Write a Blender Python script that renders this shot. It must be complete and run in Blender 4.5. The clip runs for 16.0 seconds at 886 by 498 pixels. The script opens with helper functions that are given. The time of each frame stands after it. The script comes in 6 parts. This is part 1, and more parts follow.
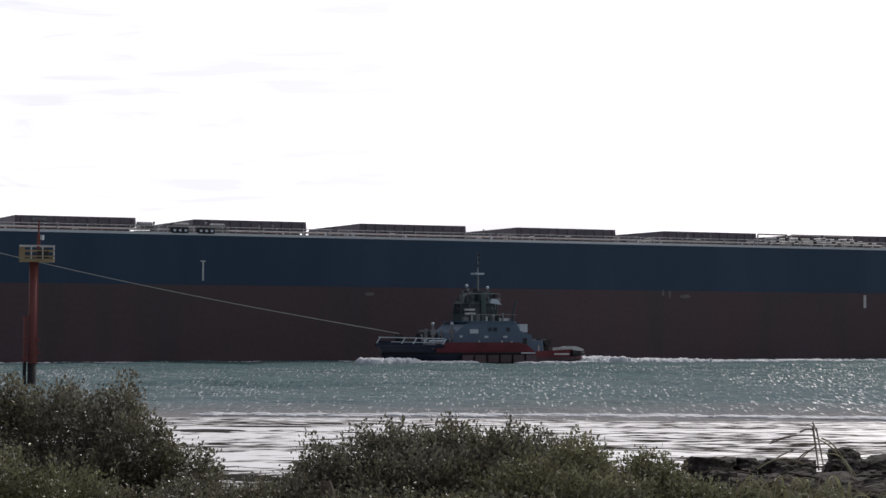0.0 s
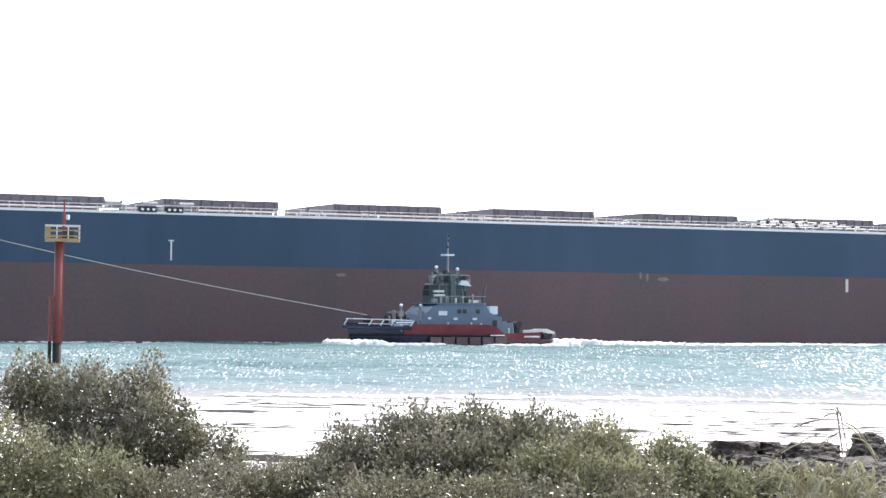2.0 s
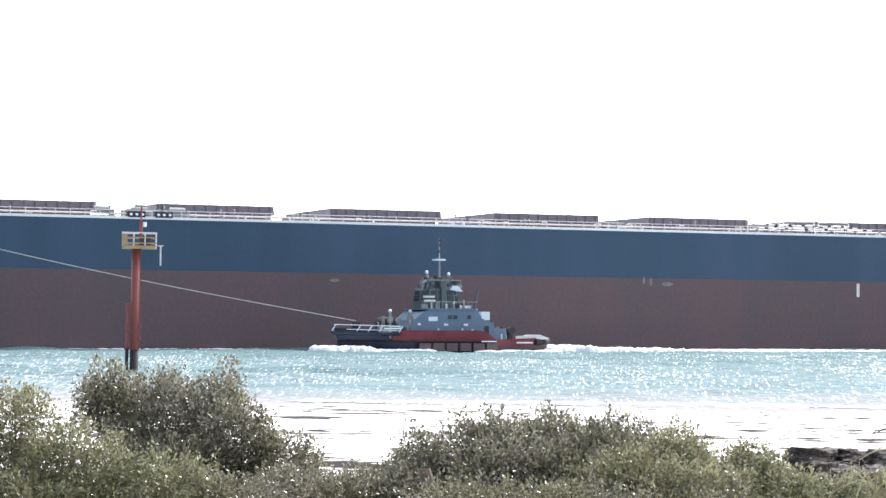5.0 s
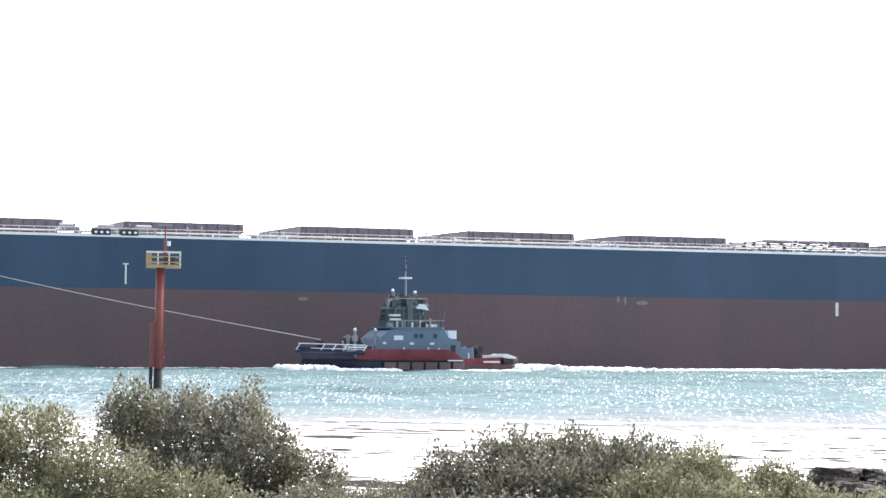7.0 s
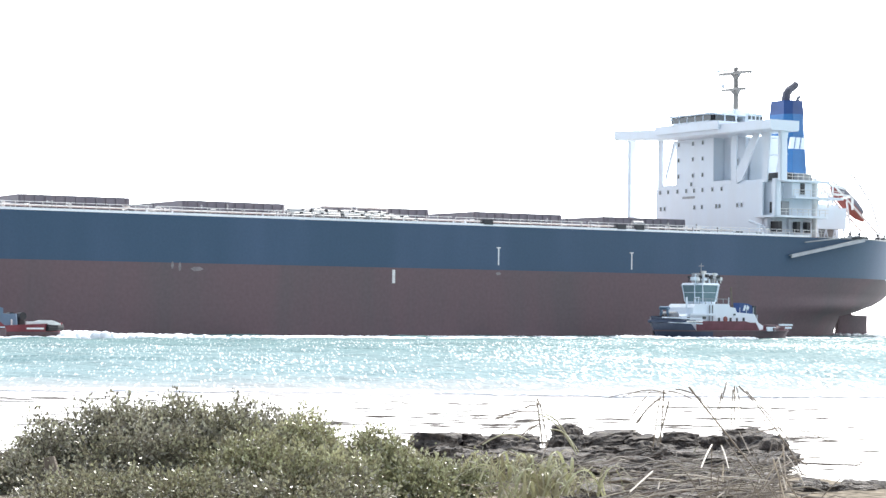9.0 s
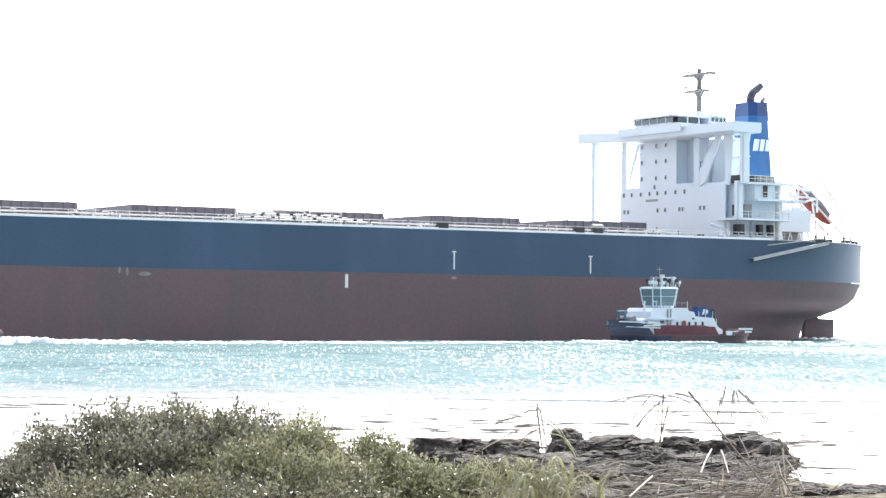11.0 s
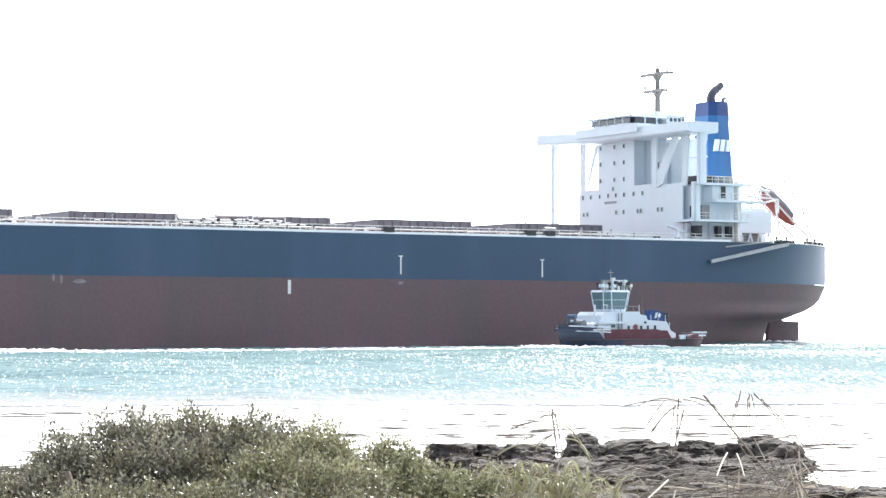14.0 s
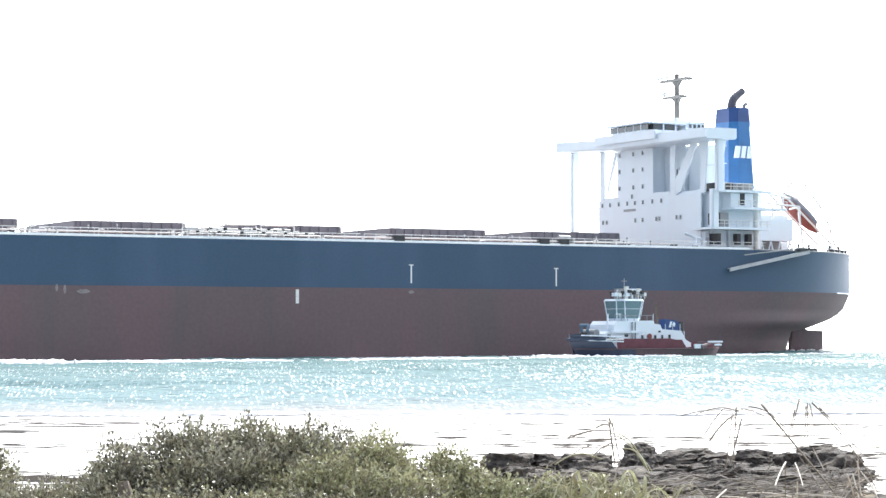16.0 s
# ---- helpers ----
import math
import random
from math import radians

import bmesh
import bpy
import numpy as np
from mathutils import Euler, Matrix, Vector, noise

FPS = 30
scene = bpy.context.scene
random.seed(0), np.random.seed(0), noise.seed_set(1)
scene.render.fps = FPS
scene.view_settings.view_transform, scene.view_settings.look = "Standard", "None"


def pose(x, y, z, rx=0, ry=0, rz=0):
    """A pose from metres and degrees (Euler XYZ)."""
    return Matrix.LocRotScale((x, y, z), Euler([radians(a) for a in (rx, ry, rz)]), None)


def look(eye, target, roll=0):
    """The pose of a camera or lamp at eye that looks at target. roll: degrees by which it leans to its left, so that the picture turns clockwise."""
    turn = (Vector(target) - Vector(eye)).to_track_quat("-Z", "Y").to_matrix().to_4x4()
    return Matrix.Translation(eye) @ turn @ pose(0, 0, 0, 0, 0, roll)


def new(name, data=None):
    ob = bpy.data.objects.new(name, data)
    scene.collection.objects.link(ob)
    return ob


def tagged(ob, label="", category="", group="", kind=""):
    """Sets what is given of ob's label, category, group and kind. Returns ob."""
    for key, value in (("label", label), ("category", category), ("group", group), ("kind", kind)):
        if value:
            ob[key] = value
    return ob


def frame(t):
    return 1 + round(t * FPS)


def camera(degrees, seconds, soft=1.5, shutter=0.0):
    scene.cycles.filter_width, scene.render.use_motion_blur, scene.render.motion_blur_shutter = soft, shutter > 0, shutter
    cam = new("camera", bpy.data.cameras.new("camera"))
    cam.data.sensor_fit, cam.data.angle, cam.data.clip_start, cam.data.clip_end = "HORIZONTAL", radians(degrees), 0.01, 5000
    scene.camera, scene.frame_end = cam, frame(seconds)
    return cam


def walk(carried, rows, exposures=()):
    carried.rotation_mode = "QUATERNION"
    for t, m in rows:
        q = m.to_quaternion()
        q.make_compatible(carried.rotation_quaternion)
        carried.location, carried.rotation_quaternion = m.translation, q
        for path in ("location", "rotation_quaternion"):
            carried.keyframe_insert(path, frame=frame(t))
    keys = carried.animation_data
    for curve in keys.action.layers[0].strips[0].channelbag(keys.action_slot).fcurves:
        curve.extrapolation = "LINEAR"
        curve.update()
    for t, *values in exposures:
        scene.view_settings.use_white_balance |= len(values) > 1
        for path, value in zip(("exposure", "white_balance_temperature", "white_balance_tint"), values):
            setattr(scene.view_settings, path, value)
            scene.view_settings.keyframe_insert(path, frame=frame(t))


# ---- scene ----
EYE = (0.0, 0.0, 4.0)
TIDE = -0.2


def aim(yaw, pitch, roll):
    """The camera on the shore, turned right by yaw, up by pitch, leaning left by roll (degrees)."""
    a, e = radians(yaw), radians(pitch)
    way = Vector((math.sin(a) * math.cos(e), math.cos(a) * math.cos(e), math.sin(e)))
    return look(EYE, Vector(EYE) + 100 * way, roll)


# ---- camera: a long lens, hand-held on the bank ----
cam = camera(22.63, 16.0, soft=1.45)
PATH = [
    (0.0, 0.000, 2.119, 0.102), (0.5, -0.595, 1.666, 0.071), (1.0, -0.373, 1.435, 0.252), (1.5, -0.481, 1.938, 0.430),
    (2.0, -0.638, 1.651, 0.466), (2.5, -0.769, 1.730, 0.402), (3.0, -1.554, 1.877, 0.242), (3.5, -1.617, 1.664, 0.411),
    (4.0, -2.151, 1.626, 0.273), (4.2, -2.300, 1.650, 0.270), (6.3, -2.940, 2.096, 0.434), (6.5, -3.071, 2.154, 0.385),
    (7.0, -3.202, 2.295, 0.444), (7.5, -3.199, 2.090, 0.414), (7.7, -0.081, 1.821, 0.350), (8.0, 3.219, 1.482, 0.271),
    (8.5, 6.735, 1.406, 0.441), (9.0, 6.996, 1.531, 0.580), (9.5, 6.998, 1.534, 0.487), (10.0, 6.899, 1.593, 0.464),
    (10.2, 7.052, 1.617, 0.450), (12.3, 6.947, 1.685, 0.361), (12.5, 7.006, 1.608, 0.352), (13.0, 6.755, 1.583, 0.151),
    (13.5, 6.686, 1.797, 0.150), (14.0, 6.662, 1.809, -0.060), (14.5, 6.881, 1.661, 0.140), (15.0, 7.542, 2.106, -0.131),
    (15.5, 5.542, 2.097, -0.275), (16.0, 5.203, 2.058, -0.178),
]
walk(cam, [(t, aim(*a)) for t, *a in PATH],
     exposures=[(0.0, -2.12, 6450, 15), (0.5, -2.08, 6420, 15), (1.0, -0.68, 6350, 14), (1.5, -0.26, 6300, 13), (2.0, 0.05, 6250, 13), (3.0, 0.2, 6250, 13), (7.5, 0.15, 6300, 12), (8.5, 0.29, 6320, 9), (16.0, 0.33, 6320, 9)])

# ---- light: high hazy sun beyond the ships, bright thin cloud ----
SUN_AZ, SUN_EL = 23.0, 44.0
world = bpy.data.worlds.new("world")
scene.world = world
world.use_nodes = True
wn = world.node_tree
wn.nodes.clear()
sky = wn.nodes.new("ShaderNodeTexSky")
sky.sky_type, sky.sun_disc = "NISHITA", False
sky.sun_elevation, sky.sun_rotation = radians(SUN_EL), radians(SUN_AZ)
sky.dust_density, sky.air_density = 3.0, 1.0
coord = wn.nodes.new("ShaderNodeTexCoord")
stretch = wn.nodes.new("ShaderNodeMapping")
stretch.inputs["Scale"].default_value = (5.0, 5.0, 40.0)
cloud = wn.nodes.new("ShaderNodeTexNoise")
cloud.inputs["Scale"].default_value, cloud.inputs["Detail"].default_value, cloud.inputs["Distortion"].default_value = 2.6, 9, 0.9
ramp = wn.nodes.new("ShaderNodeValToRGB")
ramp.color_ramp.elements[0].position, ramp.color_ramp.elements[1].position = 0.36, 0.60
veil = wn.nodes.new("ShaderNodeMix")
veil.data_type = "RGBA"
veil.inputs["A"].default_value, veil.inputs["B"].default_value = (8.9, 9.1, 9.4, 1), (11.9, 11.9, 12.0, 1)
both = wn.nodes.new("ShaderNodeMix")
both.data_type = "RGBA"
both.inputs["Factor"].default_value = 0.72
bg = wn.nodes.new("ShaderNodeBackground")
bg.inputs["Strength"].default_value = 0.15
wout = wn.nodes.new("ShaderNodeOutputWorld")
wn.links.new(coord.outputs["Generated"], stretch.inputs["Vector"])
wn.links.new(stretch.outputs["Vector"], cloud.inputs["Vector"])
wn.links.new(cloud.outputs["Fac"], ramp.inputs["Fac"])
wn.links.new(ramp.outputs["Color"], veil.inputs["Factor"])
wn.links.new(sky.outputs["Color"], both.inputs["A"])
# thin cloud is far brighter toward the sun than behind the camera
toward = wn.nodes.new("ShaderNodeVectorMath")
toward.operation = "DOT_PRODUCT"
toward.inputs[1].default_value = (math.sin(radians(SUN_AZ)), math.cos(radians(SUN_AZ)), 0.0)
glow = wn.nodes.new("ShaderNodeMapRange")
glow.inputs["From Min"].default_value, glow.inputs["From Max"].default_value = -0.3, 1.0
glow.inputs["To Min"].default_value, glow.inputs["To Max"].default_value = 0.38, 4.3
lit = wn.nodes.new("ShaderNodeVectorMath")
lit.operation = "SCALE"
wn.links.new(coord.outputs["Generated"], toward.inputs[0])
wn.links.new(toward.outputs["Value"], glow.inputs["Value"])
wn.links.new(veil.outputs["Result"], lit.inputs[0])
wn.links.new(glow.outputs["Result"], lit.inputs["Scale"])
# behind the camera the veil is thin and the sky shows bluer
away = wn.nodes.new("ShaderNodeMapRange")
away.inputs["From Min"].default_value, away.inputs["From Max"].default_value = -0.6, 0.5
hue_ = wn.nodes.new("ShaderNodeMix")
hue_.data_type = "RGBA"
hue_.inputs["A"].default_value, hue_.inputs["B"].default_value = (0.89, 0.98, 1.13, 1), (1, 1, 1, 1)
tinted = wn.nodes.new("ShaderNodeVectorMath")
tinted.operation = "MULTIPLY"
wn.links.new(toward.outputs["Value"], away.inputs["Value"])
wn.links.new(away.outputs["Result"], hue_.inputs["Factor"])
wn.links.new(lit.outputs["Vector"], tinted.inputs[0])
wn.links.new(hue_.outputs["Result"], tinted.inputs[1])
wn.links.new(tinted.outputs["Vector"], both.inputs["B"])
wn.links.new(both.outputs["Result"], bg.inputs["Color"])
wn.links.new(bg.outputs["Background"], wout.inputs["Surface"])

sun = new("sun", bpy.data.lights.new("sun", "SUN"))
sun.data.energy, sun.data.angle, sun.data.color = 4.5, radians(0.6), (1.0, 0.95, 0.87)
az, el = radians(SUN_AZ), radians(SUN_EL)
sun.matrix_world = look((300 * math.sin(az) * math.cos(el), 300 * math.cos(az) * math.cos(el), 300 * math.sin(el)), (0, 0, 0))

# ---- materials ----


def material(name, color, rough=0.6, metal=0.0, vary=0.25, scale=1.0, fine=18.0, bump=0.15, stain=None, streak=False, spec=0.5, each=0.0, translucent=0.0):
    """A painted or natural surface: large stains, fine grain and relief, in metres."""
    m = bpy.data.materials.new(name)
    m.use_nodes = True
    t = m.node_tree
    p = t.nodes["Principled BSDF"]
    p.inputs["Roughness"].default_value, p.inputs["Metallic"].default_value = rough, metal
    p.inputs["Specular IOR Level"].default_value = spec
    tc = t.nodes.new("ShaderNodeTexCoord")
    mp = t.nodes.new("ShaderNodeMapping")
    mp.inputs["Scale"].default_value = (1, 1, 0.18) if streak else (1, 1, 1)
    t.links.new(tc.outputs["Object"], mp.inputs["Vector"])
    big = t.nodes.new("ShaderNodeTexNoise")
    big.inputs["Scale"].default_value, big.inputs["Detail"].default_value = scale, 6
    small = t.nodes.new("ShaderNodeTexNoise")
    small.inputs["Scale"].default_value, small.inputs["Detail"].default_value = fine, 4
    t.links.new(mp.outputs["Vector"], big.inputs["Vector"])
    t.links.new(tc.outputs["Object"], small.inputs["Vector"])
    other = stain or tuple(c * 0.55 for c in color)
    rp = t.nodes.new("ShaderNodeValToRGB")
    rp.color_ramp.elements[0].position, rp.color_ramp.elements[1].position = 0.42, 0.68
    t.links.new(big.outputs["Fac"], rp.inputs["Fac"])
    amount = t.nodes.new("ShaderNodeMath")
    amount.operation = "MULTIPLY"
    amount.inputs[1].default_value = min(1.0, vary * 2)
    t.links.new(rp.outputs["Color"], amount.inputs[0])
    mix = t.nodes.new("ShaderNodeMix")
    mix.data_type = "RGBA"
    mix.inputs["A"].default_value, mix.inputs["B"].default_value = (*color, 1), (*other, 1)
    t.links.new(amount.outputs[0], mix.inputs["Factor"])
    grain = t.nodes.new("ShaderNodeHueSaturation")
    t.links.new(mix.outputs["Result"], grain.inputs["Color"])
    val = t.nodes.new("ShaderNodeMapRange")
    val.inputs["To Min"].default_value, val.inputs["To Max"].default_value = 1 - vary * 0.7, 1 + vary * 0.7
    t.links.new(small.outputs["Fac"], val.inputs["Value"])
    last = val.outputs["Result"]
    if each:
        geo = t.nodes.new("ShaderNodeNewGeometry")
        r = t.nodes.new("ShaderNodeMapRange")
        r.inputs["To Min"].default_value, r.inputs["To Max"].default_value = 1 - each, 1 + each
        t.links.new(geo.outputs["Random Per Island"], r.inputs["Value"])
        mul = t.nodes.new("ShaderNodeMath")
        mul.operation = "MULTIPLY"
        t.links.new(last, mul.inputs[0])
        t.links.new(r.outputs["Result"], mul.inputs[1])
        last = mul.outputs[0]
        hue = t.nodes.new("ShaderNodeMapRange")
        hue.inputs["To Min"].default_value, hue.inputs["To Max"].default_value = 0.47, 0.53
        t.links.new(geo.outputs["Random Per Island"], hue.inputs["Value"])
        t.links.new(hue.outputs["Result"], grain.inputs["Hue"])
    t.links.new(last, grain.inputs["Value"])
    t.links.new(grain.outputs["Color"], p.inputs["Base Color"])
    if bump:
        b = t.nodes.new("ShaderNodeBump")
        b.inputs["Strength"].default_value, b.inputs["Distance"].default_value = bump, 0.05
        t.links.new(small.outputs["Fac"], b.inputs["Height"])
        t.links.new(b.outputs["Normal"], p.inputs["Normal"])
    if translucent:
        tr = t.nodes.new("ShaderNodeBsdfTranslucent")
        t.links.new(grain.outputs["Color"], tr.inputs["Color"])
        ms = t.nodes.new("ShaderNodeMixShader")
        ms.inputs["Fac"].default_value = translucent
        t.links.new(p.outputs["BSDF"], ms.inputs[1])
        t.links.new(tr.outputs["BSDF"], ms.inputs[2])
        t.links.new(ms.outputs["Shader"], t.nodes["Material Output"].inputs["Surface"])
    return m


def noise_node(t, vector, stretch_by, scale, detail=4):
    """A noise texture on stretched coordinates."""
    mp = t.nodes.new("ShaderNodeMapping")
    mp.inputs["Scale"].default_value = stretch_by
    n = t.nodes.new("ShaderNodeTexNoise")
    n.inputs["Scale"].default_value, n.inputs["Detail"].default_value = scale, detail
    t.links.new(vector, mp.inputs["Vector"])
    t.links.new(mp.outputs["Vector"], n.inputs["Vector"])
    return n


def ramp_node(t, value, low, high, a, b):
    r = t.nodes.new("ShaderNodeValToRGB")
    r.color_ramp.elements[0].position, r.color_ramp.elements[1].position = low, high
    r.color_ramp.elements[0].color, r.color_ramp.elements[1].color = (*a, 1), (*b, 1)
    t.links.new(value, r.inputs["Fac"])
    return r.outputs["Color"]


def bump_node(t, height, distance, before=None):
    b = t.nodes.new("ShaderNodeBump")
    b.inputs["Strength"].default_value, b.inputs["Distance"].default_value = 1.0, distance
    t.links.new(height, b.inputs["Height"])
    if before:
        t.links.new(before, b.inputs["Normal"])
    return b.outputs["Normal"]


def wet(t, color, normal, rough, gloss):
    """Matt body under a thin film that mirrors the sky; gloss is a number or a socket."""
    d = t.nodes.new("ShaderNodeBsdfDiffuse")
    g = t.nodes.new("ShaderNodeBsdfGlossy")
    m = t.nodes.new("ShaderNodeMixShader")
    g.inputs["Roughness"].default_value = rough
    t.links.new(color, d.inputs["Color"])
    for s in (d, g):
        t.links.new(normal, s.inputs["Normal"])
    if isinstance(gloss, float):
        m.inputs["Fac"].default_value = gloss
    else:
        t.links.new(gloss, m.inputs["Fac"])
    t.links.new(d.outputs["BSDF"], m.inputs[1])
    t.links.new(g.outputs["BSDF"], m.inputs[2])
    t.links.new(m.outputs["Shader"], t.nodes["Material Output"].inputs["Surface"])


def water_material():
    """Turbid turquoise water under choppy glints."""
    m = bpy.data.materials.new("channel_water")
    m.use_nodes = True
    t = m.node_tree
    at = t.nodes.new("ShaderNodeTexCoord").outputs["Object"]
    patch = noise_node(t, at, (0.3, 1.0, 1.0), 0.05, 6)
    ruffle = noise_node(t, at, (1.0, 0.055, 1.0), 4.2, 4)
    gust = noise_node(t, at, (0.12, 0.05, 1.0), 0.35, 3)
    tone = t.nodes.new("ShaderNodeMath")
    t.links.new(ruffle.outputs["Fac"], tone.inputs[0])
    t.links.new(patch.outputs["Fac"], tone.inputs[1])
    color = ramp_node(t, tone.outputs[0], 0.65, 1.35, (0.062, 0.128, 0.142), (0.126, 0.208, 0.222))
    apart = t.nodes.new("ShaderNodeSeparateXYZ")
    t.links.new(at, apart.inputs[0])
    depth = t.nodes.new("ShaderNodeMapRange")
    depth.inputs["From Min"].default_value, depth.inputs["From Max"].default_value = 124.0, 250.0
    t.links.new(apart.outputs["Y"], depth.inputs["Value"])
    bed = ramp_node(t, depth.outputs["Result"], 0.0, 1.0, (1.3, 1.08, 1.06), (0.92, 0.86, 0.82))
    tint = t.nodes.new("ShaderNodeMix")
    tint.data_type, tint.blend_type = "RGBA", "MULTIPLY"
    tint.inputs["Factor"].default_value = 1.0
    t.links.new(color, tint.inputs["A"])
    t.links.new(bed, tint.inputs["B"])
    # the pale sand shows through the last shallow metres
    shoal = t.nodes.new("ShaderNodeMapRange")
    shoal.inputs["From Min"].default_value, shoal.inputs["From Max"].default_value = 108.0, 132.0
    t.links.new(apart.outputs["Y"], shoal.inputs["Value"])
    over = t.nodes.new("ShaderNodeMix")
    over.data_type = "RGBA"
    over.inputs["A"].default_value = (0.27, 0.265, 0.265, 1)
    t.links.new(shoal.outputs["Result"], over.inputs["Factor"])
    t.links.new(tint.outputs["Result"], over.inputs["B"])
    # small wave faces that flash in the sun, thicker where the wind ruffles the surface
    facet = noise_node(t, at, (1.0, 0.04, 1.0), 7.0, 2)
    mixed = t.nodes.new("ShaderNodeMath")
    mixed.operation = "MULTIPLY_ADD"
    mixed.inputs[1].default_value = 0.35
    t.links.new(gust.outputs["Fac"], mixed.inputs[0])
    t.links.new(facet.outputs["Fac"], mixed.inputs[2])
    shine = ramp_node(t, mixed.outputs[0], 0.77, 0.86, (0.02, 0.02, 0.02), (0.48, 0.48, 0.48))
    swell = noise_node(t, at, (0.45, 1.0, 1.0), 0.35, 4)
    chop = noise_node(t, at, (0.6, 1.0, 1.0), 2.2, 5)
    normal = bump_node(t, chop.outputs["Fac"], 0.22, bump_node(t, swell.outputs["Fac"], 0.5))
    # far off the surface is seen so flat that it mirrors the sky
    far = t.nodes.new("ShaderNodeMapRange")
    far.inputs["From Min"].default_value, far.inputs["From Max"].default_value, far.inputs["To Max"].default_value = 330.0, 520.0, 0.75
    t.links.new(apart.outputs["Y"], far.inputs["Value"])
    mirror = t.nodes.new("ShaderNodeMath")
    mirror.operation = "MAXIMUM"
    t.links.new(far.outputs["Result"], mirror.inputs[0])
    t.links.new(shine, mirror.inputs[1])
    wet(t, over.outputs["Result"], normal, 0.30, mirror.outputs[0])
    return m


def shore_material():
    """Wet sand in streaks of dark mud, running into a bank of litter and dry mud."""
    m = bpy.data.materials.new("tidal_sand")
    m.use_nodes = True
    t = m.node_tree
    at = t.nodes.new("ShaderNodeTexCoord").outputs["Object"]
    streak = noise_node(t, at, (1.1, 2.0, 1.0), 0.8, 9)
    pools = noise_node(t, at, (0.05, 0.22, 1.0), 1.0, 4)
    both_ = t.nodes.new("ShaderNodeMath")
    both_.operation = "MULTIPLY_ADD"
    both_.inputs[1].default_value, both_.inputs[2].default_value = 0.6, 0.0
    add = t.nodes.new("ShaderNodeMath")
    t.links.new(pools.outputs["Fac"], both_.inputs[0])
    t.links.new(streak.outputs["Fac"], add.inputs[0])
    t.links.new(both_.outputs[0], add.inputs[1])
    flat = ramp_node(t, add.outputs[0], 0.80, 0.88, (0.36, 0.325, 0.295), (0.055, 0.05, 0.046))
    shine = ramp_node(t, add.outputs[0], 0.76, 0.88, (0.85, 0.85, 0.85), (0.0, 0.0, 0.0))
    litter = noise_node(t, at, (1, 1, 1), 5.0, 6)
    dry = ramp_node(t, litter.outputs["Fac"], 0.35, 0.7, (0.095, 0.084, 0.068), (0.29, 0.25, 0.20))
    sep = t.nodes.new("ShaderNodeSeparateXYZ")
    t.links.new(at, sep.inputs[0])
    beyond = t.nodes.new("ShaderNodeMath")
    beyond.operation = "SUBTRACT"
    beyond.inputs[1].default_value = 12.9
    beyond.use_clamp = False
    floor_ = t.nodes.new("ShaderNodeMath")
    floor_.operation = "MAXIMUM"
    floor_.inputs[1].default_value = 0.0
    slant = t.nodes.new("ShaderNodeMath")
    slant.operation = "MULTIPLY_ADD"
    slant.inputs[1].default_value = 9.0
    t.links.new(sep.outputs["X"], beyond.inputs[0])
    t.links.new(beyond.outputs[0], floor_.inputs[0])
    t.links.new(floor_.outputs[0], slant.inputs[0])
    t.links.new(sep.outputs["Y"], slant.inputs[2])
    edge = t.nodes.new("ShaderNodeMapRange")
    edge.inputs["From Min"].default_value, edge.inputs["From Max"].default_value = 47.0, 51.0
    t.links.new(slant.outputs[0], edge.inputs["Value"])
    mix = t.nodes.new("ShaderNodeMix")
    mix.data_type = "RGBA"
    t.links.new(edge.outputs["Result"], mix.inputs["Factor"])
    t.links.new(dry, mix.inputs["A"])
    t.links.new(flat, mix.inputs["B"])
    film = t.nodes.new("ShaderNodeMath")
    film.operation = "MULTIPLY"
    t.links.new(edge.outputs["Result"], film.inputs[0])
    t.links.new(shine, film.inputs[1])
    grit = noise_node(t, at, (0.4, 1, 1), 3.0, 6)
    wet(t, mix.outputs["Result"], bump_node(t, grit.outputs["Fac"], 0.10), 0.30, film.outputs[0])
    return m


HULL_BLUE = material("navy_hull_paint", (0.030, 0.069, 0.124), 0.6, vary=0.25, scale=0.12, fine=3.0, bump=0.05, stain=(0.055, 0.095, 0.17), streak=True)
HULL_RED = material("weathered_red_antifouling", (0.134, 0.088, 0.096), 0.75, vary=0.3, scale=0.15, fine=2.0, bump=0.06, stain=(0.100, 0.086, 0.090), streak=True)
HATCH = material("oxide_grey_hatch_paint", (0.165, 0.165, 0.20), 0.6, vary=0.3, scale=0.5, fine=5, stain=(0.22, 0.205, 0.225))
DECK = material("deck_oxide", (0.22, 0.12, 0.09), 0.7, vary=0.3, scale=0.4, fine=5)
WHITE = material("ship_white_paint", (0.76, 0.83, 0.90), 0.4, vary=0.06, scale=0.5, fine=6, bump=0.04, stain=(0.62, 0.58, 0.52), streak=True)
CREAM = material("worn_rail_paint", (0.76, 0.77, 0.76), 0.5, vary=0.15, scale=1.0, fine=9, stain=(0.45, 0.32, 0.22))
FUNNEL = material("bright_blue_funnel_paint", (0.028, 0.145, 0.36), 0.4, vary=0.15, scale=0.5, fine=5, bump=0.03)
FUNNEL_DARK = material("dark_blue_funnel_paint", (0.02, 0.06, 0.20), 0.45, vary=0.15, scale=0.5, fine=5, bump=0.03)
GREY = material("grey_steel_paint", (0.30, 0.31, 0.32), 0.5, vary=0.2, scale=1.0)
DARK = material("dark_steel", (0.035, 0.036, 0.04), 0.5, vary=0.3, scale=1.0)
RUBBER = material("black_rubber", (0.018, 0.018, 0.02), 0.8, vary=0.3, scale=2.0)
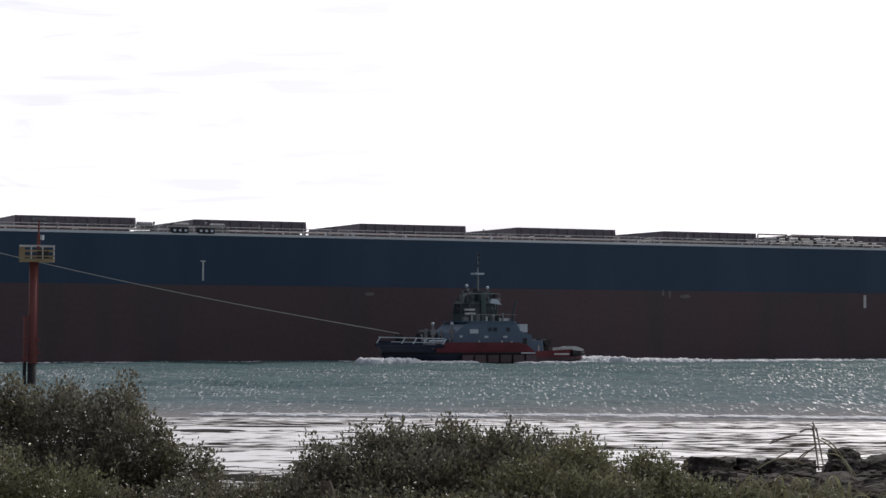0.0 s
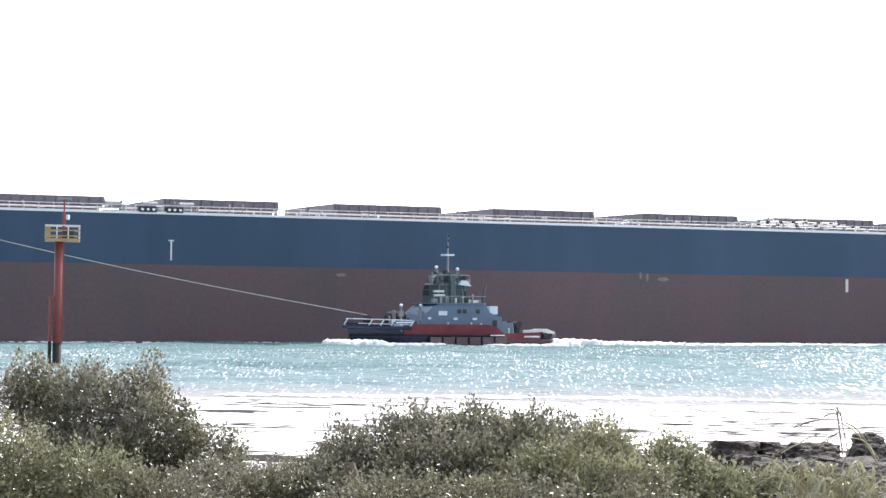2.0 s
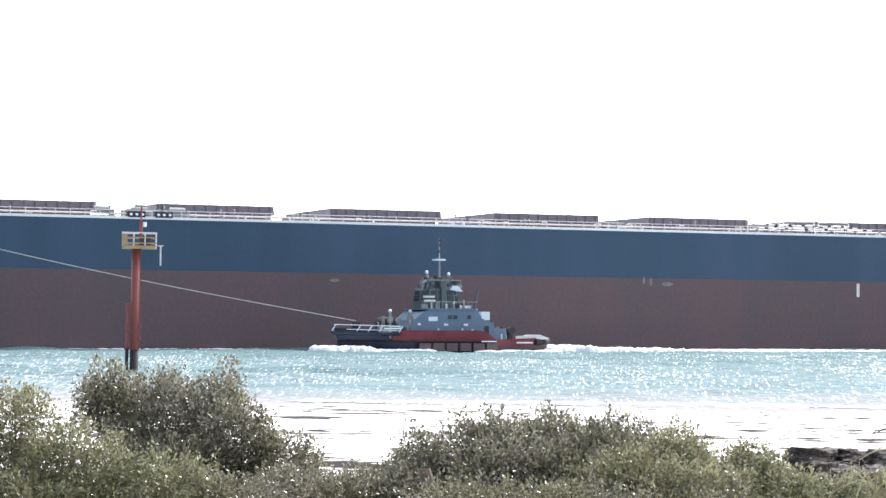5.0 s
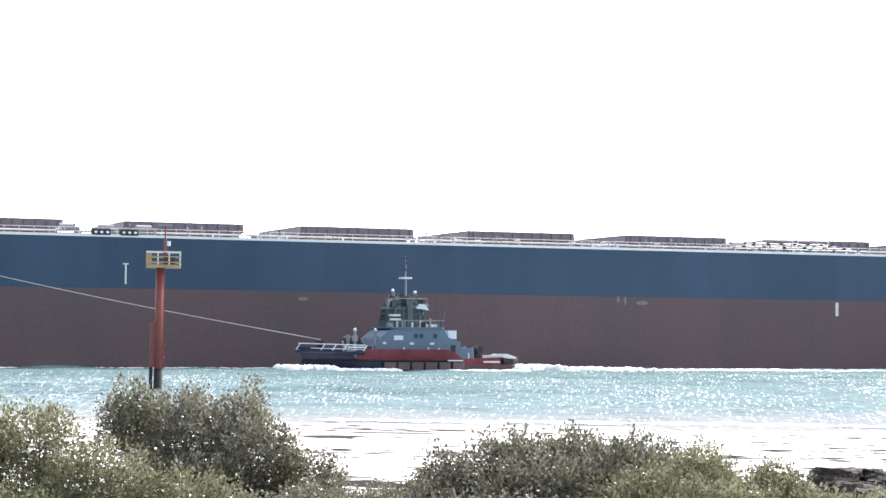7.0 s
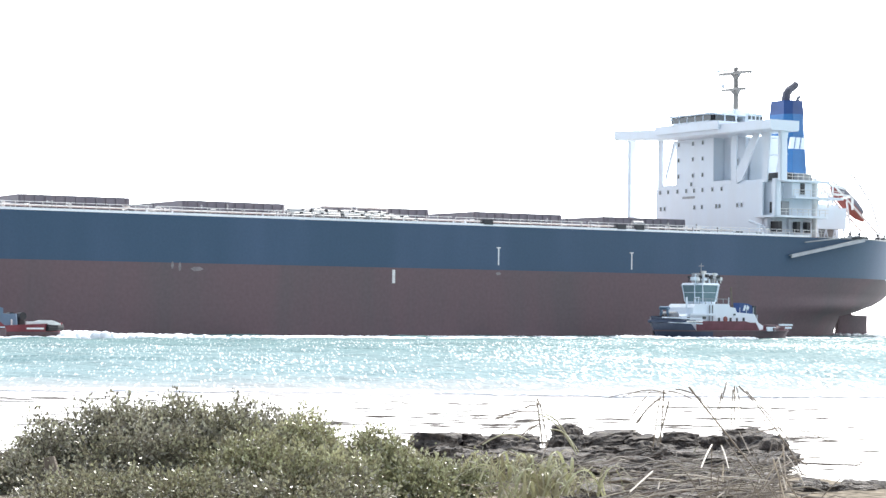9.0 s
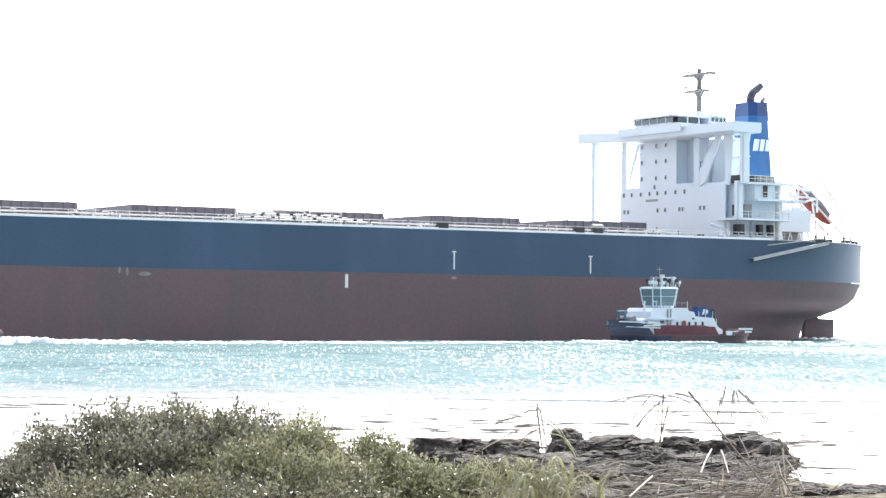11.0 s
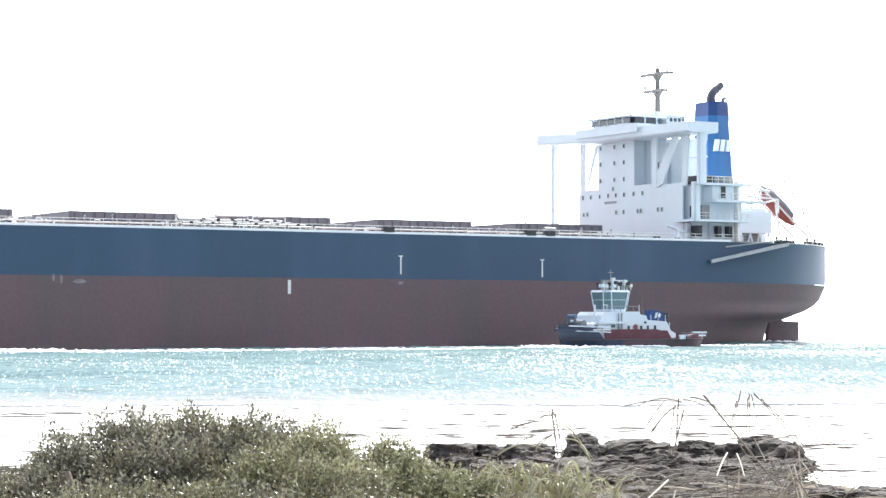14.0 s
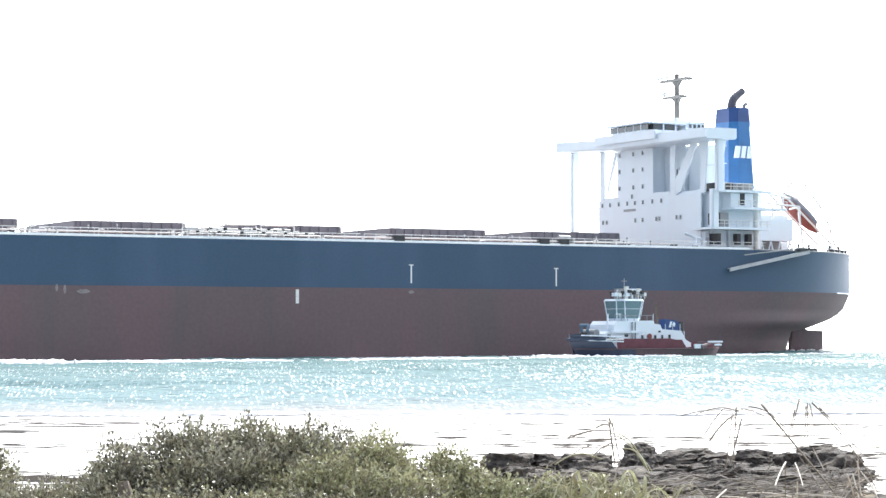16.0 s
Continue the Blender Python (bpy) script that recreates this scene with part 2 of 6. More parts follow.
# Paler than GLASS: daylight seen through the wheelhouse is put into its colour.
PALE_GLASS = material("glass_with_daylight", (0.17, 0.25, 0.28), 0.08, vary=0.1, bump=0.0, spec=0.8)
GLASS = material("dark_window_glass", (0.03, 0.045, 0.055), 0.06, vary=0.1, bump=0.0, spec=0.8)
ORANGE = material("orange_red_boat_plastic", (0.25, 0.075, 0.065), 0.55, vary=0.12, bump=0.02)
TUG_RED = material("tug_red_paint", (0.215, 0.040, 0.052), 0.45, vary=0.25, scale=0.6, fine=4, bump=0.05)
TUG_MAROON = material("tug_maroon_paint", (0.16, 0.050, 0.066), 0.45, vary=0.25, scale=0.6, fine=4, bump=0.05)
MUD = material("dark_tidal_mud", (0.05, 0.047, 0.044), 0.95, vary=0.3, scale=0.8, fine=6, bump=0.4, spec=0.05)
PIPE = material("sooty_grey_pipe", (0.10, 0.10, 0.13), 0.6, vary=0.3, scale=1.0)
TUG_NAVY = material("tug_navy_hull", (0.02, 0.028, 0.06), 0.4, vary=0.25, scale=0.6, fine=4, bump=0.05)
TUG_SLATE = material("tug_slate_hull", (0.05, 0.066, 0.11), 0.45, vary=0.25, scale=0.6, fine=4, bump=0.05)
TUG_BLUE = material("tug_blue_grey_house", (0.135, 0.205, 0.29), 0.45, vary=0.12, scale=0.7, fine=6, bump=0.04)
# Green-grey paint, darkened to carry the shade on the wheelhouse.
TUG_GREEN = material("tug_green_grey_in_shade", (0.085, 0.125, 0.125), 0.45, vary=0.12, scale=0.7, fine=6, bump=0.04)
ROPE = material("pale_tow_rope", (0.60, 0.57, 0.53), 0.8, vary=0.2, scale=2, fine=30)
PILE_RED = material("faded_orange_red_pile", (0.26, 0.072, 0.068), 0.6, vary=0.35, scale=0.9, fine=8, stain=(0.30, 0.10, 0.06), streak=True)
PILE_FOUL = material("fouled_tidal_steel", (0.03, 0.028, 0.03), 0.8, vary=0.4, scale=1.2, fine=12, bump=0.4)
YELLOW = material("faded_yellow_platform", (0.45, 0.33, 0.18), 0.6, vary=0.3, scale=1.4, fine=9, stain=(0.34, 0.24, 0.13))
LEAF = material("mangrove_leaf", (0.255, 0.242, 0.185), 0.30, vary=0.25, scale=0.6, fine=4, bump=0.0, stain=(0.165, 0.158, 0.062), each=0.6, translucent=0.25)
LEAF_LIGHT = material("yellowish_leaf", (0.31, 0.298, 0.185), 0.30, vary=0.25, scale=0.7, fine=4, bump=0.0, stain=(0.10, 0.12, 0.045), each=0.55, translucent=0.25)
BARK = material("grey_mangrove_bark", (0.16, 0.13, 0.10), 0.85, vary=0.3, scale=4, fine=30, bump=0.4)
STRAW = material("dry_straw_stem", (0.23, 0.19, 0.15), 0.7, vary=0.3, scale=4, fine=40, each=0.3)
BLADE = material("green_yellow_blade", (0.34, 0.33, 0.20), 0.5, vary=0.25, scale=3, fine=20, each=0.35, translucent=0.2)
ROCK = material("dark_laminated_rock", (0.060, 0.052, 0.048), 0.9, vary=0.45, scale=2.2, fine=16, bump=1.0, stain=(0.15, 0.125, 0.10))
SAND = shore_material()
FOAM = material("white_foam", (0.88, 0.90, 0.92), 0.7, vary=0.05, scale=1, fine=8, bump=0.4)
WATER = water_material()

# ---- mesh building ----


class Shape:
    """Collects vertices and faces of one mesh."""

    def __init__(self):
        self.v, self.f = [], []

    def add(self, verts, faces):
        n = len(self.v)
        self.v += [tuple(p) for p in verts]
        self.f += [tuple(i + n for i in f) for f in faces]
        return self

    def box(self, x0, x1, y0, y1, z0, z1, taper=0.0, c=0.0):
        """A box with small chamfers c round its upright edges; taper shrinks the top."""
        if c <= 0:
            c = min(x1 - x0, y1 - y0) * 0.06
        k = []
        for z, s in ((z0, 0.0), (z1, taper)):
            a0, a1, b0, b1 = x0 + s, x1 - s, y0 + s, y1 - s
            k += [(a0 + c, b0, z), (a1 - c, b0, z), (a1, b0 + c, z), (a1, b1 - c, z), (a1 - c, b1, z), (a0 + c, b1, z), (a0, b1 - c, z), (a0, b0 + c, z)]
        return self.add(k, [(i, (i + 1) % 8, 8 + (i + 1) % 8, 8 + i) for i in range(8)] + [tuple(range(7, -1, -1)), tuple(range(8, 16))])

    def prism(self, outline, axis, a, b):
        """An outline extruded along an axis (0: x, 1: y, 2: z) from a to b."""
        n = len(outline)
        put = {0: lambda p, d: (d, p[0], p[1]), 1: lambda p, d: (p[0], d, p[1]), 2: lambda p, d: (p[0], p[1], d)}[axis]
        k = [put(p, a) for p in outline] + [put(p, b) for p in outline]
        return self.add(k, [(i, (i + 1) % n, n + (i + 1) % n, n + i) for i in range(n)] + [tuple(range(n - 1, -1, -1)), tuple(range(n, 2 * n))])

    def tube(self, points, r, seg=6, r1=None):
        """A round bar along points, from radius r to r1."""
        r1 = r if r1 is None else r1
        pts = [Vector(p) for p in points]
        k, n = [], len(pts)
        level = n > 2 and all(abs(p.y - pts[0].y) < 1e-6 for p in pts)
        for i, p in enumerate(pts):
            d = (pts[min(i + 1, n - 1)] - pts[max(i - 1, 0)]).normalized()
            u = d.cross(Vector((0, 1, 0)) if level else Vector((0, 0, 1)) if abs(d.z) < 0.9 else Vector((1, 0, 0))).normalized()
            w = d.cross(u)
            rr = r + (r1 - r) * i / max(1, n - 1)
            k += [p + rr * (math.cos(a) * u + math.sin(a) * w) for a in (2 * math.pi * j / seg for j in range(seg))]
        f = [(i * seg + j, i * seg + (j + 1) % seg, (i + 1) * seg + (j + 1) % seg, (i + 1) * seg + j) for i in range(n - 1) for j in range(seg)]
        return self.add(k, f + [tuple(range(seg - 1, -1, -1)), tuple(range((n - 1) * seg, n * seg))])

    def ball(self, c, rx, ry, rz, seg=10, rings=6):
        k = [(c[0], c[1], c[2] - rz)]
        for i in range(1, rings):
            a = math.pi * i / rings - math.pi / 2
            k += [(c[0] + rx * math.cos(a) * math.cos(b), c[1] + ry * math.cos(a) * math.sin(b), c[2] + rz * math.sin(a)) for b in (2 * math.pi * j / seg for j in range(seg))]
        k.append((c[0], c[1], c[2] + rz))
        f = [(0, 1 + (j + 1) % seg, 1 + j) for j in range(seg)]
        f += [(1 + i * seg + j, 1 + i * seg + (j + 1) % seg, 1 + (i + 1) * seg + (j + 1) % seg, 1 + (i + 1) * seg + j) for i in range(rings - 2) for j in range(seg)]
        t = len(k) - 1
        return self.add(k, f + [(t, t - seg + j, t - seg + (j + 1) % seg) for j in range(seg)])

    def grid(self, rows, close=False):
        """A skin over rows of points."""
        n = len(rows[0])
        k = [p for r in rows for p in r]
        return self.add(k, [(i * n + j, i * n + (j + 1) % n, (i + 1) * n + (j + 1) % n, (i + 1) * n + j) for i in range(len(rows) - 1) for j in range(n if close else n - 1)])

    def mesh(self, name, smooth=False):
        me = bpy.data.meshes.new(name)
        me.from_pydata(self.v, [], self.f)
        me.validate()
        bm = bmesh.new()
        bm.from_mesh(me)
        bmesh.ops.recalc_face_normals(bm, faces=bm.faces)
        bm.to_mesh(me)
        bm.free()
        if smooth:
            me.polygons.foreach_set("use_smooth", [True] * len(me.polygons))
        return me


def part(name, shape, mat, parent=None, label="", smooth=False):
    """ONE mesh object, under a thing or a part."""
    me = shape.mesh(name, smooth) if isinstance(shape, Shape) else shape
    if not me.materials:
        me.materials.append(mat)
    ob = new(name, me)
    ob.parent = parent
    return tagged(ob, label)


def again(ob, x=0.0, y=0.0, z=0.0):
    """The same part once more, moved on its thing."""
    c = ob.copy()
    scene.collection.objects.link(c)
    c.location = Vector(ob.location) + Vector((x, y, z))
    return c

# ---- ground and water ----


def bank(x, y):
    """Height of the shore: a bank under the camera, a foreshore, then a nearly level tidal flat that dips into the channel."""
    d = y + 0.10 * x
    for (a, za), (b, zb) in zip(((-900, 2.6), (3, 2.4), (18, 1.9), (34, 0.75), (58, 0.40), (98, -0.02), (112, -0.32), (124, -0.5), (400, -6), (4500, -30)),
                                ((3, 2.4), (18, 1.9), (34, 0.75), (58, 0.40), (98, -0.02), (112, -0.32), (124, -0.5), (400, -6), (4500, -30), (9000, -30))):
        if d <= b:
            z = za + (zb - za) * (d - a) / (b - a)
            break
    if 58 < d < 128:
        z += 0.05 * noise.noise((x * 0.11, y * 0.55, 3)) + 0.06 * noise.noise((x * 0.035, y * 0.2, 7))
    return z + (0.12 * noise.noise((x * 0.4, y * 0.4, 1)) if d < 58 else 0)


def ground():
    ys = [-800, -200, -60, -20, -8, 0, 6, 12] + [18 + 2 * i for i in range(20)] + [58 + 0.6 * i for i in range(117)] + [130, 150, 200, 300, 500, 1000, 2000, 4500]
    xs = [-4500, -1500, -500, -200, -100, -70] + [-52 + 1.2 * i for i in range(88)] + [60, 80, 120, 200, 500, 1500, 4500]
    s = Shape().grid([[(x, y, bank(x, y)) for x in xs] for y in ys])
    tagged(part("ground", s, SAND, smooth=True), "wet rippled tidal sand flat and low muddy bank", "ground", kind="structure")


def channel():
    """Wind chop as real relief near the camera, flat towards the horizon."""
    rng = np.random.RandomState(4)
    xs = np.concatenate([[-4800, -1500, -400, -160], np.arange(-110, 150, 0.8), [200, 400, 1500, 4800]])
    ys = np.concatenate([[92], np.arange(100, 250, 0.55), np.arange(250, 460, 1.1), [520, 700, 1200, 2500, 4900]])
    gx, gy = np.meshgrid(xs, ys)
    gz = np.zeros_like(gx)
    for k in range(36):
        lam = 1.8 * 1.075 ** k
        a = rng.normal(1.35, 0.6)
        gz += 0.0065 * lam ** 0.75 * np.sin(2 * np.pi / lam * (gx * np.cos(a) + gy * np.sin(a)) + rng.uniform(0, 6.28))
    fade = np.clip((gy + 0.1 * gx - 104) / 30, 0.12, 1) * np.clip((700 - gy) / 300, 0, 1) * (np.abs(gx) < 190)
    gz = TIDE + 0.02 + gz * fade
    s = Shape()
    s.grid(np.stack([gx, gy, gz], 2).tolist())
    tagged(part("water", s, WATER, smooth=True), "choppy turquoise channel water glittering in the sun", "water", kind="structure")


ground()
channel()

# ---- the bulk carrier: x runs aft, y away from the shore, z up from the waterline ----
DECK_Z, PAINT_Z, BEAM = 16.46, 9.95, 43.0
MID = BEAM / 2
MAST = material("pale_grey_mast_paint", (0.26, 0.245, 0.23), 0.5, vary=0.2, scale=1.0)
# Whiter than WHITE: the sunlight on the deck edge bar is put into its colour.
BAR_WHITE = material("sunlit_white_edge", (0.90, 0.91, 0.92), 0.35, vary=0.12, scale=0.8, fine=7, bump=0.03, stain=(0.70, 0.70, 0.72))
GANGWAY = material("dull_aluminium", (0.42, 0.43, 0.45), 0.5, 0.2, vary=0.2, scale=1.0)
FADED = material("faded_hull_mark", (0.23, 0.20, 0.21), 0.6, vary=0.3, scale=2.0)
HEADING, SHIP_X, SHIP_Y = 24.517, -21.309, 295.09


def hull_ring(z, steps=26):
    """Half-breadth stations from bow to stern at one level: (x, half)."""
    lv = [(-7, 120, 190, 0.4), (0, 140, 195.6, 0.4), (3.6, 150, 196.9, 0.5), (4.2, 152, 200.3, 0.7), (5.5, 156, 203.6, 2.0), (6.4, 158, 204.9, 2.9), (7.4, 160, 205.6, 3.7), (9.95, 166, 206.0, 5.0), (17.6, 175, 206.0, 5.0)]
    for (a, *pa), (b, *pb) in zip(lv, lv[1:]):
        if a <= z <= b:
            k = (z - a) / (b - a)
            xs, xe, he = [u + (w - u) * k for u, w in zip(pa, pb)]
            break
    out = [(-84 + (0.35 * max(0, 8 - z)), 0.4), (-80, 7), (-74, 13), (-66, 18), (-54, 21), (-42, MID), (20, MID), (80, MID), (xs - 14, MID)]
    for i in range(steps + 1):
        s = i / steps
        out.append((xs + (xe - xs) * s, MID - (MID - he) * s ** (2.4 if z > 6 else 2.9)))
    return out


def hull_skin(levels):
    s = Shape()
    for side in (-1, 1):
        s.grid([[(x, MID + side * h, z) for x, h in hull_ring(z)] for z in levels])
    # flat transom
    s.grid([[(hull_ring(z)[-1][0], MID - hull_ring(z)[-1][1], z), (hull_ring(z)[-1][0], MID + hull_ring(z)[-1][1], z)] for z in levels])
    return s


def bulk_carrier():
    ship = tagged(new("bulk_carrier"), "long navy and red bulk carrier ship under way in the channel", "ship")
    part("upper_hull", hull_skin([PAINT_Z, 11, 13, 15, DECK_Z]), HULL_BLUE, ship, "navy blue topside plating", True)
    part("lower_hull", hull_skin([-7, -3, 0, 2, 3.6, 4.2, 4.8, 5.5, 6.4, 7.4, 8.5, PAINT_Z]), HULL_RED, ship, "dull red antifouling paint", True)
    s = Shape()
    ring = hull_ring(DECK_Z)
    s.add([(x, MID - h, DECK_Z - 0.05) for x, h in ring] + [(x, MID + h, DECK_Z - 0.05) for x, h in ring],
          [(i, i + 1, len(ring) + i + 1, len(ring) + i) for i in range(len(ring) - 1)])
    part("deck", s, DECK, ship, "rust-brown steel deck")
    s = Shape().prism([(196.9, -5), (203.8, -5), (203.8, 3.75), (200.5, 3.85), (199.0, 4.6), (197.4, 4.6), (197.0, 2.0)], 1, MID - 0.45, MID + 0.45)
    part("rudder", s, HULL_RED, ship, "red rudder blade standing out of the water")
    # hatches
    for i in range(-2, 7):
        end = 7.7 + 24.6 * i
        hatch = part("hatch_coaming", Shape().box(end - 16.2, end - 0.6, 12.2, 30.8, DECK_Z, 17.9, c=0.3), HATCH, ship)
        for j in range(2):
            y0 = 11.2 + j * 10.4
            part("hatch_cover", Shape().box(end - 16.6, end, y0, y0 + 10.36, 17.9, 19.15, 0.08, 0.25), HATCH, hatch, "grey-brown steel hatch cover")
        rib = part("stiffener", Shape().box(end - 15.8, end - 15.6, 11.09, 11.19, 17.95, 19.0), HATCH, hatch)
        for j in range(1, 11):
            again(rib, j * 1.5)
    # gunwale bar and rails
    part("gunwale_bar", Shape().box(-40, 172, -0.06, 0.5, DECK_Z, DECK_Z + 0.34, c=0.04), BAR_WHITE, ship, "white-painted deck edge bar")
    post = None
    for k in range(9):
        x0 = -40 + 24.0 * k
        rail = part("railing", Shape().tube([(x0, 0.35, DECK_Z + 1.15), (x0 + 23.4, 0.35, DECK_Z + 1.15)], 0.04, 5).tube([(x0, 0.35, DECK_Z + 0.7), (x0 + 23.4, 0.35, DECK_Z + 0.7)], 0.035, 5), CREAM, ship)
        for j in range(13):
            if post is None:
                post = Shape().tube([(0, 0.35, DECK_Z + 0.15), (0, 0.35, DECK_Z + 1.15)], 0.045, 5).mesh("stanchion")
            part("stanchion", post, CREAM, rail).location.x = x0 + 1.9 * j
    # fore-and-aft walkway pipes seen over the edge
    part("deck_pipe", Shape().tube([(-40, 5.0, DECK_Z + 0.9), (160, 5.0, DECK_Z + 0.9)], 0.16, 6), CREAM, ship, "long pale pipeline along the deck")
    # draught and tug marks on the side
    for x, z0, z1, cap in ((-11.2, 10.35, 13.0, 1), (111.4, 10.5, 13.2, 1), (136.0, 10.3, 13.0, 1)):
        m = part("hull_mark", Shape().box(x - 0.11, x + 0.11, -0.03, 0.02, z0 + 0.17, z1), CREAM, ship, "white upright tug push mark")
        part("mark_cap", Shape().box(x - 0.36, x + 0.36, -0.03, 0.02, z1 + 0.005, z1 + 0.16), CREAM, m)
    part("hull_mark", Shape().box(93.07, 93.55, -0.03, 0.02, 7.7, 9.65), CREAM, ship, "short white painted bar")
    part("forecastle", Shape().box(-80, -56, 8, 35, DECK_Z, 19.2, c=3.0), HULL_BLUE, ship)
    # roller fairleads in gaps of the rail, winches and clutter behind them
    for x in (-14.4, -10.8):
        fair = part("fairlead", Shape().box(x - 1.2, x + 1.2, -0.12, 1.0, DECK_Z + 0.23, DECK_Z + 0.98, c=0.12), DARK, ship, "dark steel roller fairlead")
        for j in range(3):
            part("roller", Shape().tube([(x - 0.75 + 0.75 * j, -0.17, DECK_Z + 0.62), (x - 0.75 + 0.75 * j, -0.12, DECK_Z + 0.60)], 0.20, 10), WHITE, fair)
    for x in (109.5, 134.0, 137.5):
        part("fairlead", Shape().box(x - 0.9, x + 0.9, -0.12, 0.9, DECK_Z + 0.23, DECK_Z + 1.0, c=0.12), DARK, ship, "dark steel roller fairlead")
    rng = random.Random(8)
    for x in (-18.0, -13.0, -8.0, 79.0, 83.0, 88.0, 92.5, 140.0):
        winch = part("mooring_winch", Shape().box(x - 1.3, x + 1.3, 3.0, 5.0, DECK_Z, DECK_Z + 0.6, c=0.1), GREY, ship, "pale mooring winch")
        part("drum", Shape().tube([(x - 1.0, 4.0, DECK_Z + 1.3), (x + 1.0, 4.0, DECK_Z + 1.3)], 0.5, 12), GREY, winch)
        part("gear_case", Shape().box(x + 1.02, x + 1.6, 3.4, 4.6, DECK_Z, DECK_Z + 1.4, c=0.1), GREY, winch)
    for i in range(26):
        x = rng.choice((-17, -10, 7, 33, 57, 80, 86, 92, 106, 130, 150)) + rng.uniform(-4, 4)
        w, z = rng.uniform(0.1, 0.3), rng.uniform(0.7, 1.5)
        part("deck_vent", Shape().box(x - w, x + w, 6.0, 7.0, DECK_Z, DECK_Z + z, c=0.05).box(x - w * 1.3, x + w * 1.3, 5.8, 7.2, DECK_Z + z, DECK_Z + z + 0.2, c=0.08), rng.choice((CREAM, GREY, GREY)), ship)
    for x in (79.5, 85.5, 91.5):
        frame_ = Shape()
        for u in (0, 5.2):
            frame_.tube([(x + u, 8.0, DECK_Z), (x + u, 8.0, DECK_Z + 2.4)], 0.12, 5)
        frame_.tube([(x, 8.0, DECK_Z + 2.4), (x + 5.2, 8.0, DECK_Z + 2.4)], 0.13, 5).tube([(x, 8.0, DECK_Z + 1.5), (x + 5.2, 8.0, DECK_Z + 1.5)], 0.1, 5)
        part("pipe_rack", frame_, CREAM, ship, "pale steel pipe rack")
    # hose manifold amidships: parallel pipes with valves on short saddles
    for k, (y, z, x0, x1) in enumerate(((1.4, 0.75, 76.0, 99.0), (2.2, 1.05, 78.0, 97.0), (3.0, 1.35, 80.0, 95.0), (3.6, 1.6, 80.5, 94.0))):
        pipe = part("manifold_pipe", Shape().tube([(x0, y, DECK_Z + 0.1), (x0, y, DECK_Z + z), (x1, y, DECK_Z + z), (x1, y, DECK_Z + 0.1)], 0.085, 6), CREAM if k % 2 else GREY, ship, "pale manifold pipe on saddles")
        for j in range(6):
            x = x0 + 1.2 + (x1 - x0 - 2.4) * j / 5
            part("valve", Shape().box(x - 0.22, x + 0.22, y - 0.3, y + 0.1, DECK_Z + z - 0.16, DECK_Z + z + 0.13, c=0.06), DARK, pipe)
            part("saddle", Shape().box(x + 0.5, x + 0.62, y - 0.08, y + 0.08, DECK_Z, DECK_Z + z - 0.1, c=0.02), GREY, pipe)
    # small fittings along the deck edge
    kinds = [Shape().box(-0.12, 0.12, -0.1, 0.1, 0, 0.45, c=0.03).mesh("deck_fitting"), Shape().tube([(0, 0, 0), (0, 0, 0.8)], 0.07, 6).ball((0, 0, 0.85), 0.16, 0.16, 0.12, 8, 4).mesh("deck_fitting"),
             Shape().box(-0.5, 0.5, -0.15, 0.15, 0, 0.35, c=0.05).mesh("deck_fitting"), Shape().tube([(-0.4, 0, 0), (-0.4, 0, 0.6), (0.4, 0, 0.6), (0.4, 0, 0)], 0.05, 5).mesh("deck_fitting")]
    mats = (WHITE, GREY, DARK, CREAM)
    for me, m in zip(kinds, mats):
        me.materials.append(m)
    for i in range(150):
        x = rng.uniform(-38, 166) if i % 3 else rng.choice((-15, 10, 34, 58, 84, 90, 108, 132, 150)) + rng.gauss(0, 3)
        ob = part("deck_fitting", rng.choice(kinds), WHITE, ship)
        ob.location = (x, rng.uniform(0.8, 2.8), DECK_Z)
        ob.scale = (1, 1, rng.uniform(0.8, 1.9))
    # stowed gangway along the quarter
    lad = part("gangway", Shape().prism([(167.6, 13.55), (167.6, 13.0), (183.4, 16.0), (183.4, 16.55)], 1, -0.75, -0.55).prism([(167.6, 13.5), (167.6, 13.35), (183.4, 16.4), (183.4, 16.5)], 1, -0.6, 0.3), GANGWAY, ship, "pale boarding ladder stowed at a slant on the hull")
    part("ladder_rail", Shape().tube([(170.5, -0.6, 15.6), (182.0, -0.6, 16.9)], 0.12, 6), GREY, lad)
    part("davit_platform", Shape().box(181.6, 184.4, -0.6, 1.0, DECK_Z + 0.01, DECK_Z + 0.3), DARK, lad)
    # faint painted patches and scuffs
    for x, z, w, h in ((62, 9.15, 1.0, 0.3), (12.5, 9.0, 0.8, 0.25), (111.4, 9.4, 0.5, 0.25), (59.4, 9.4, 0.22, 0.6), (58.3, 9.6, 0.22, 0.5)):
        part("faded_mark", Shape().prism([(x - w, z), (x - w * 0.4, z - h), (x + w * 0.5, z - h * 0.8), (x + w, z), (x + w * 0.4, z + h), (x - w * 0.5, z + h * 0.9)], 1, -0.025, 0.02), FADED, ship, "faded grey hull marking")
    return ship


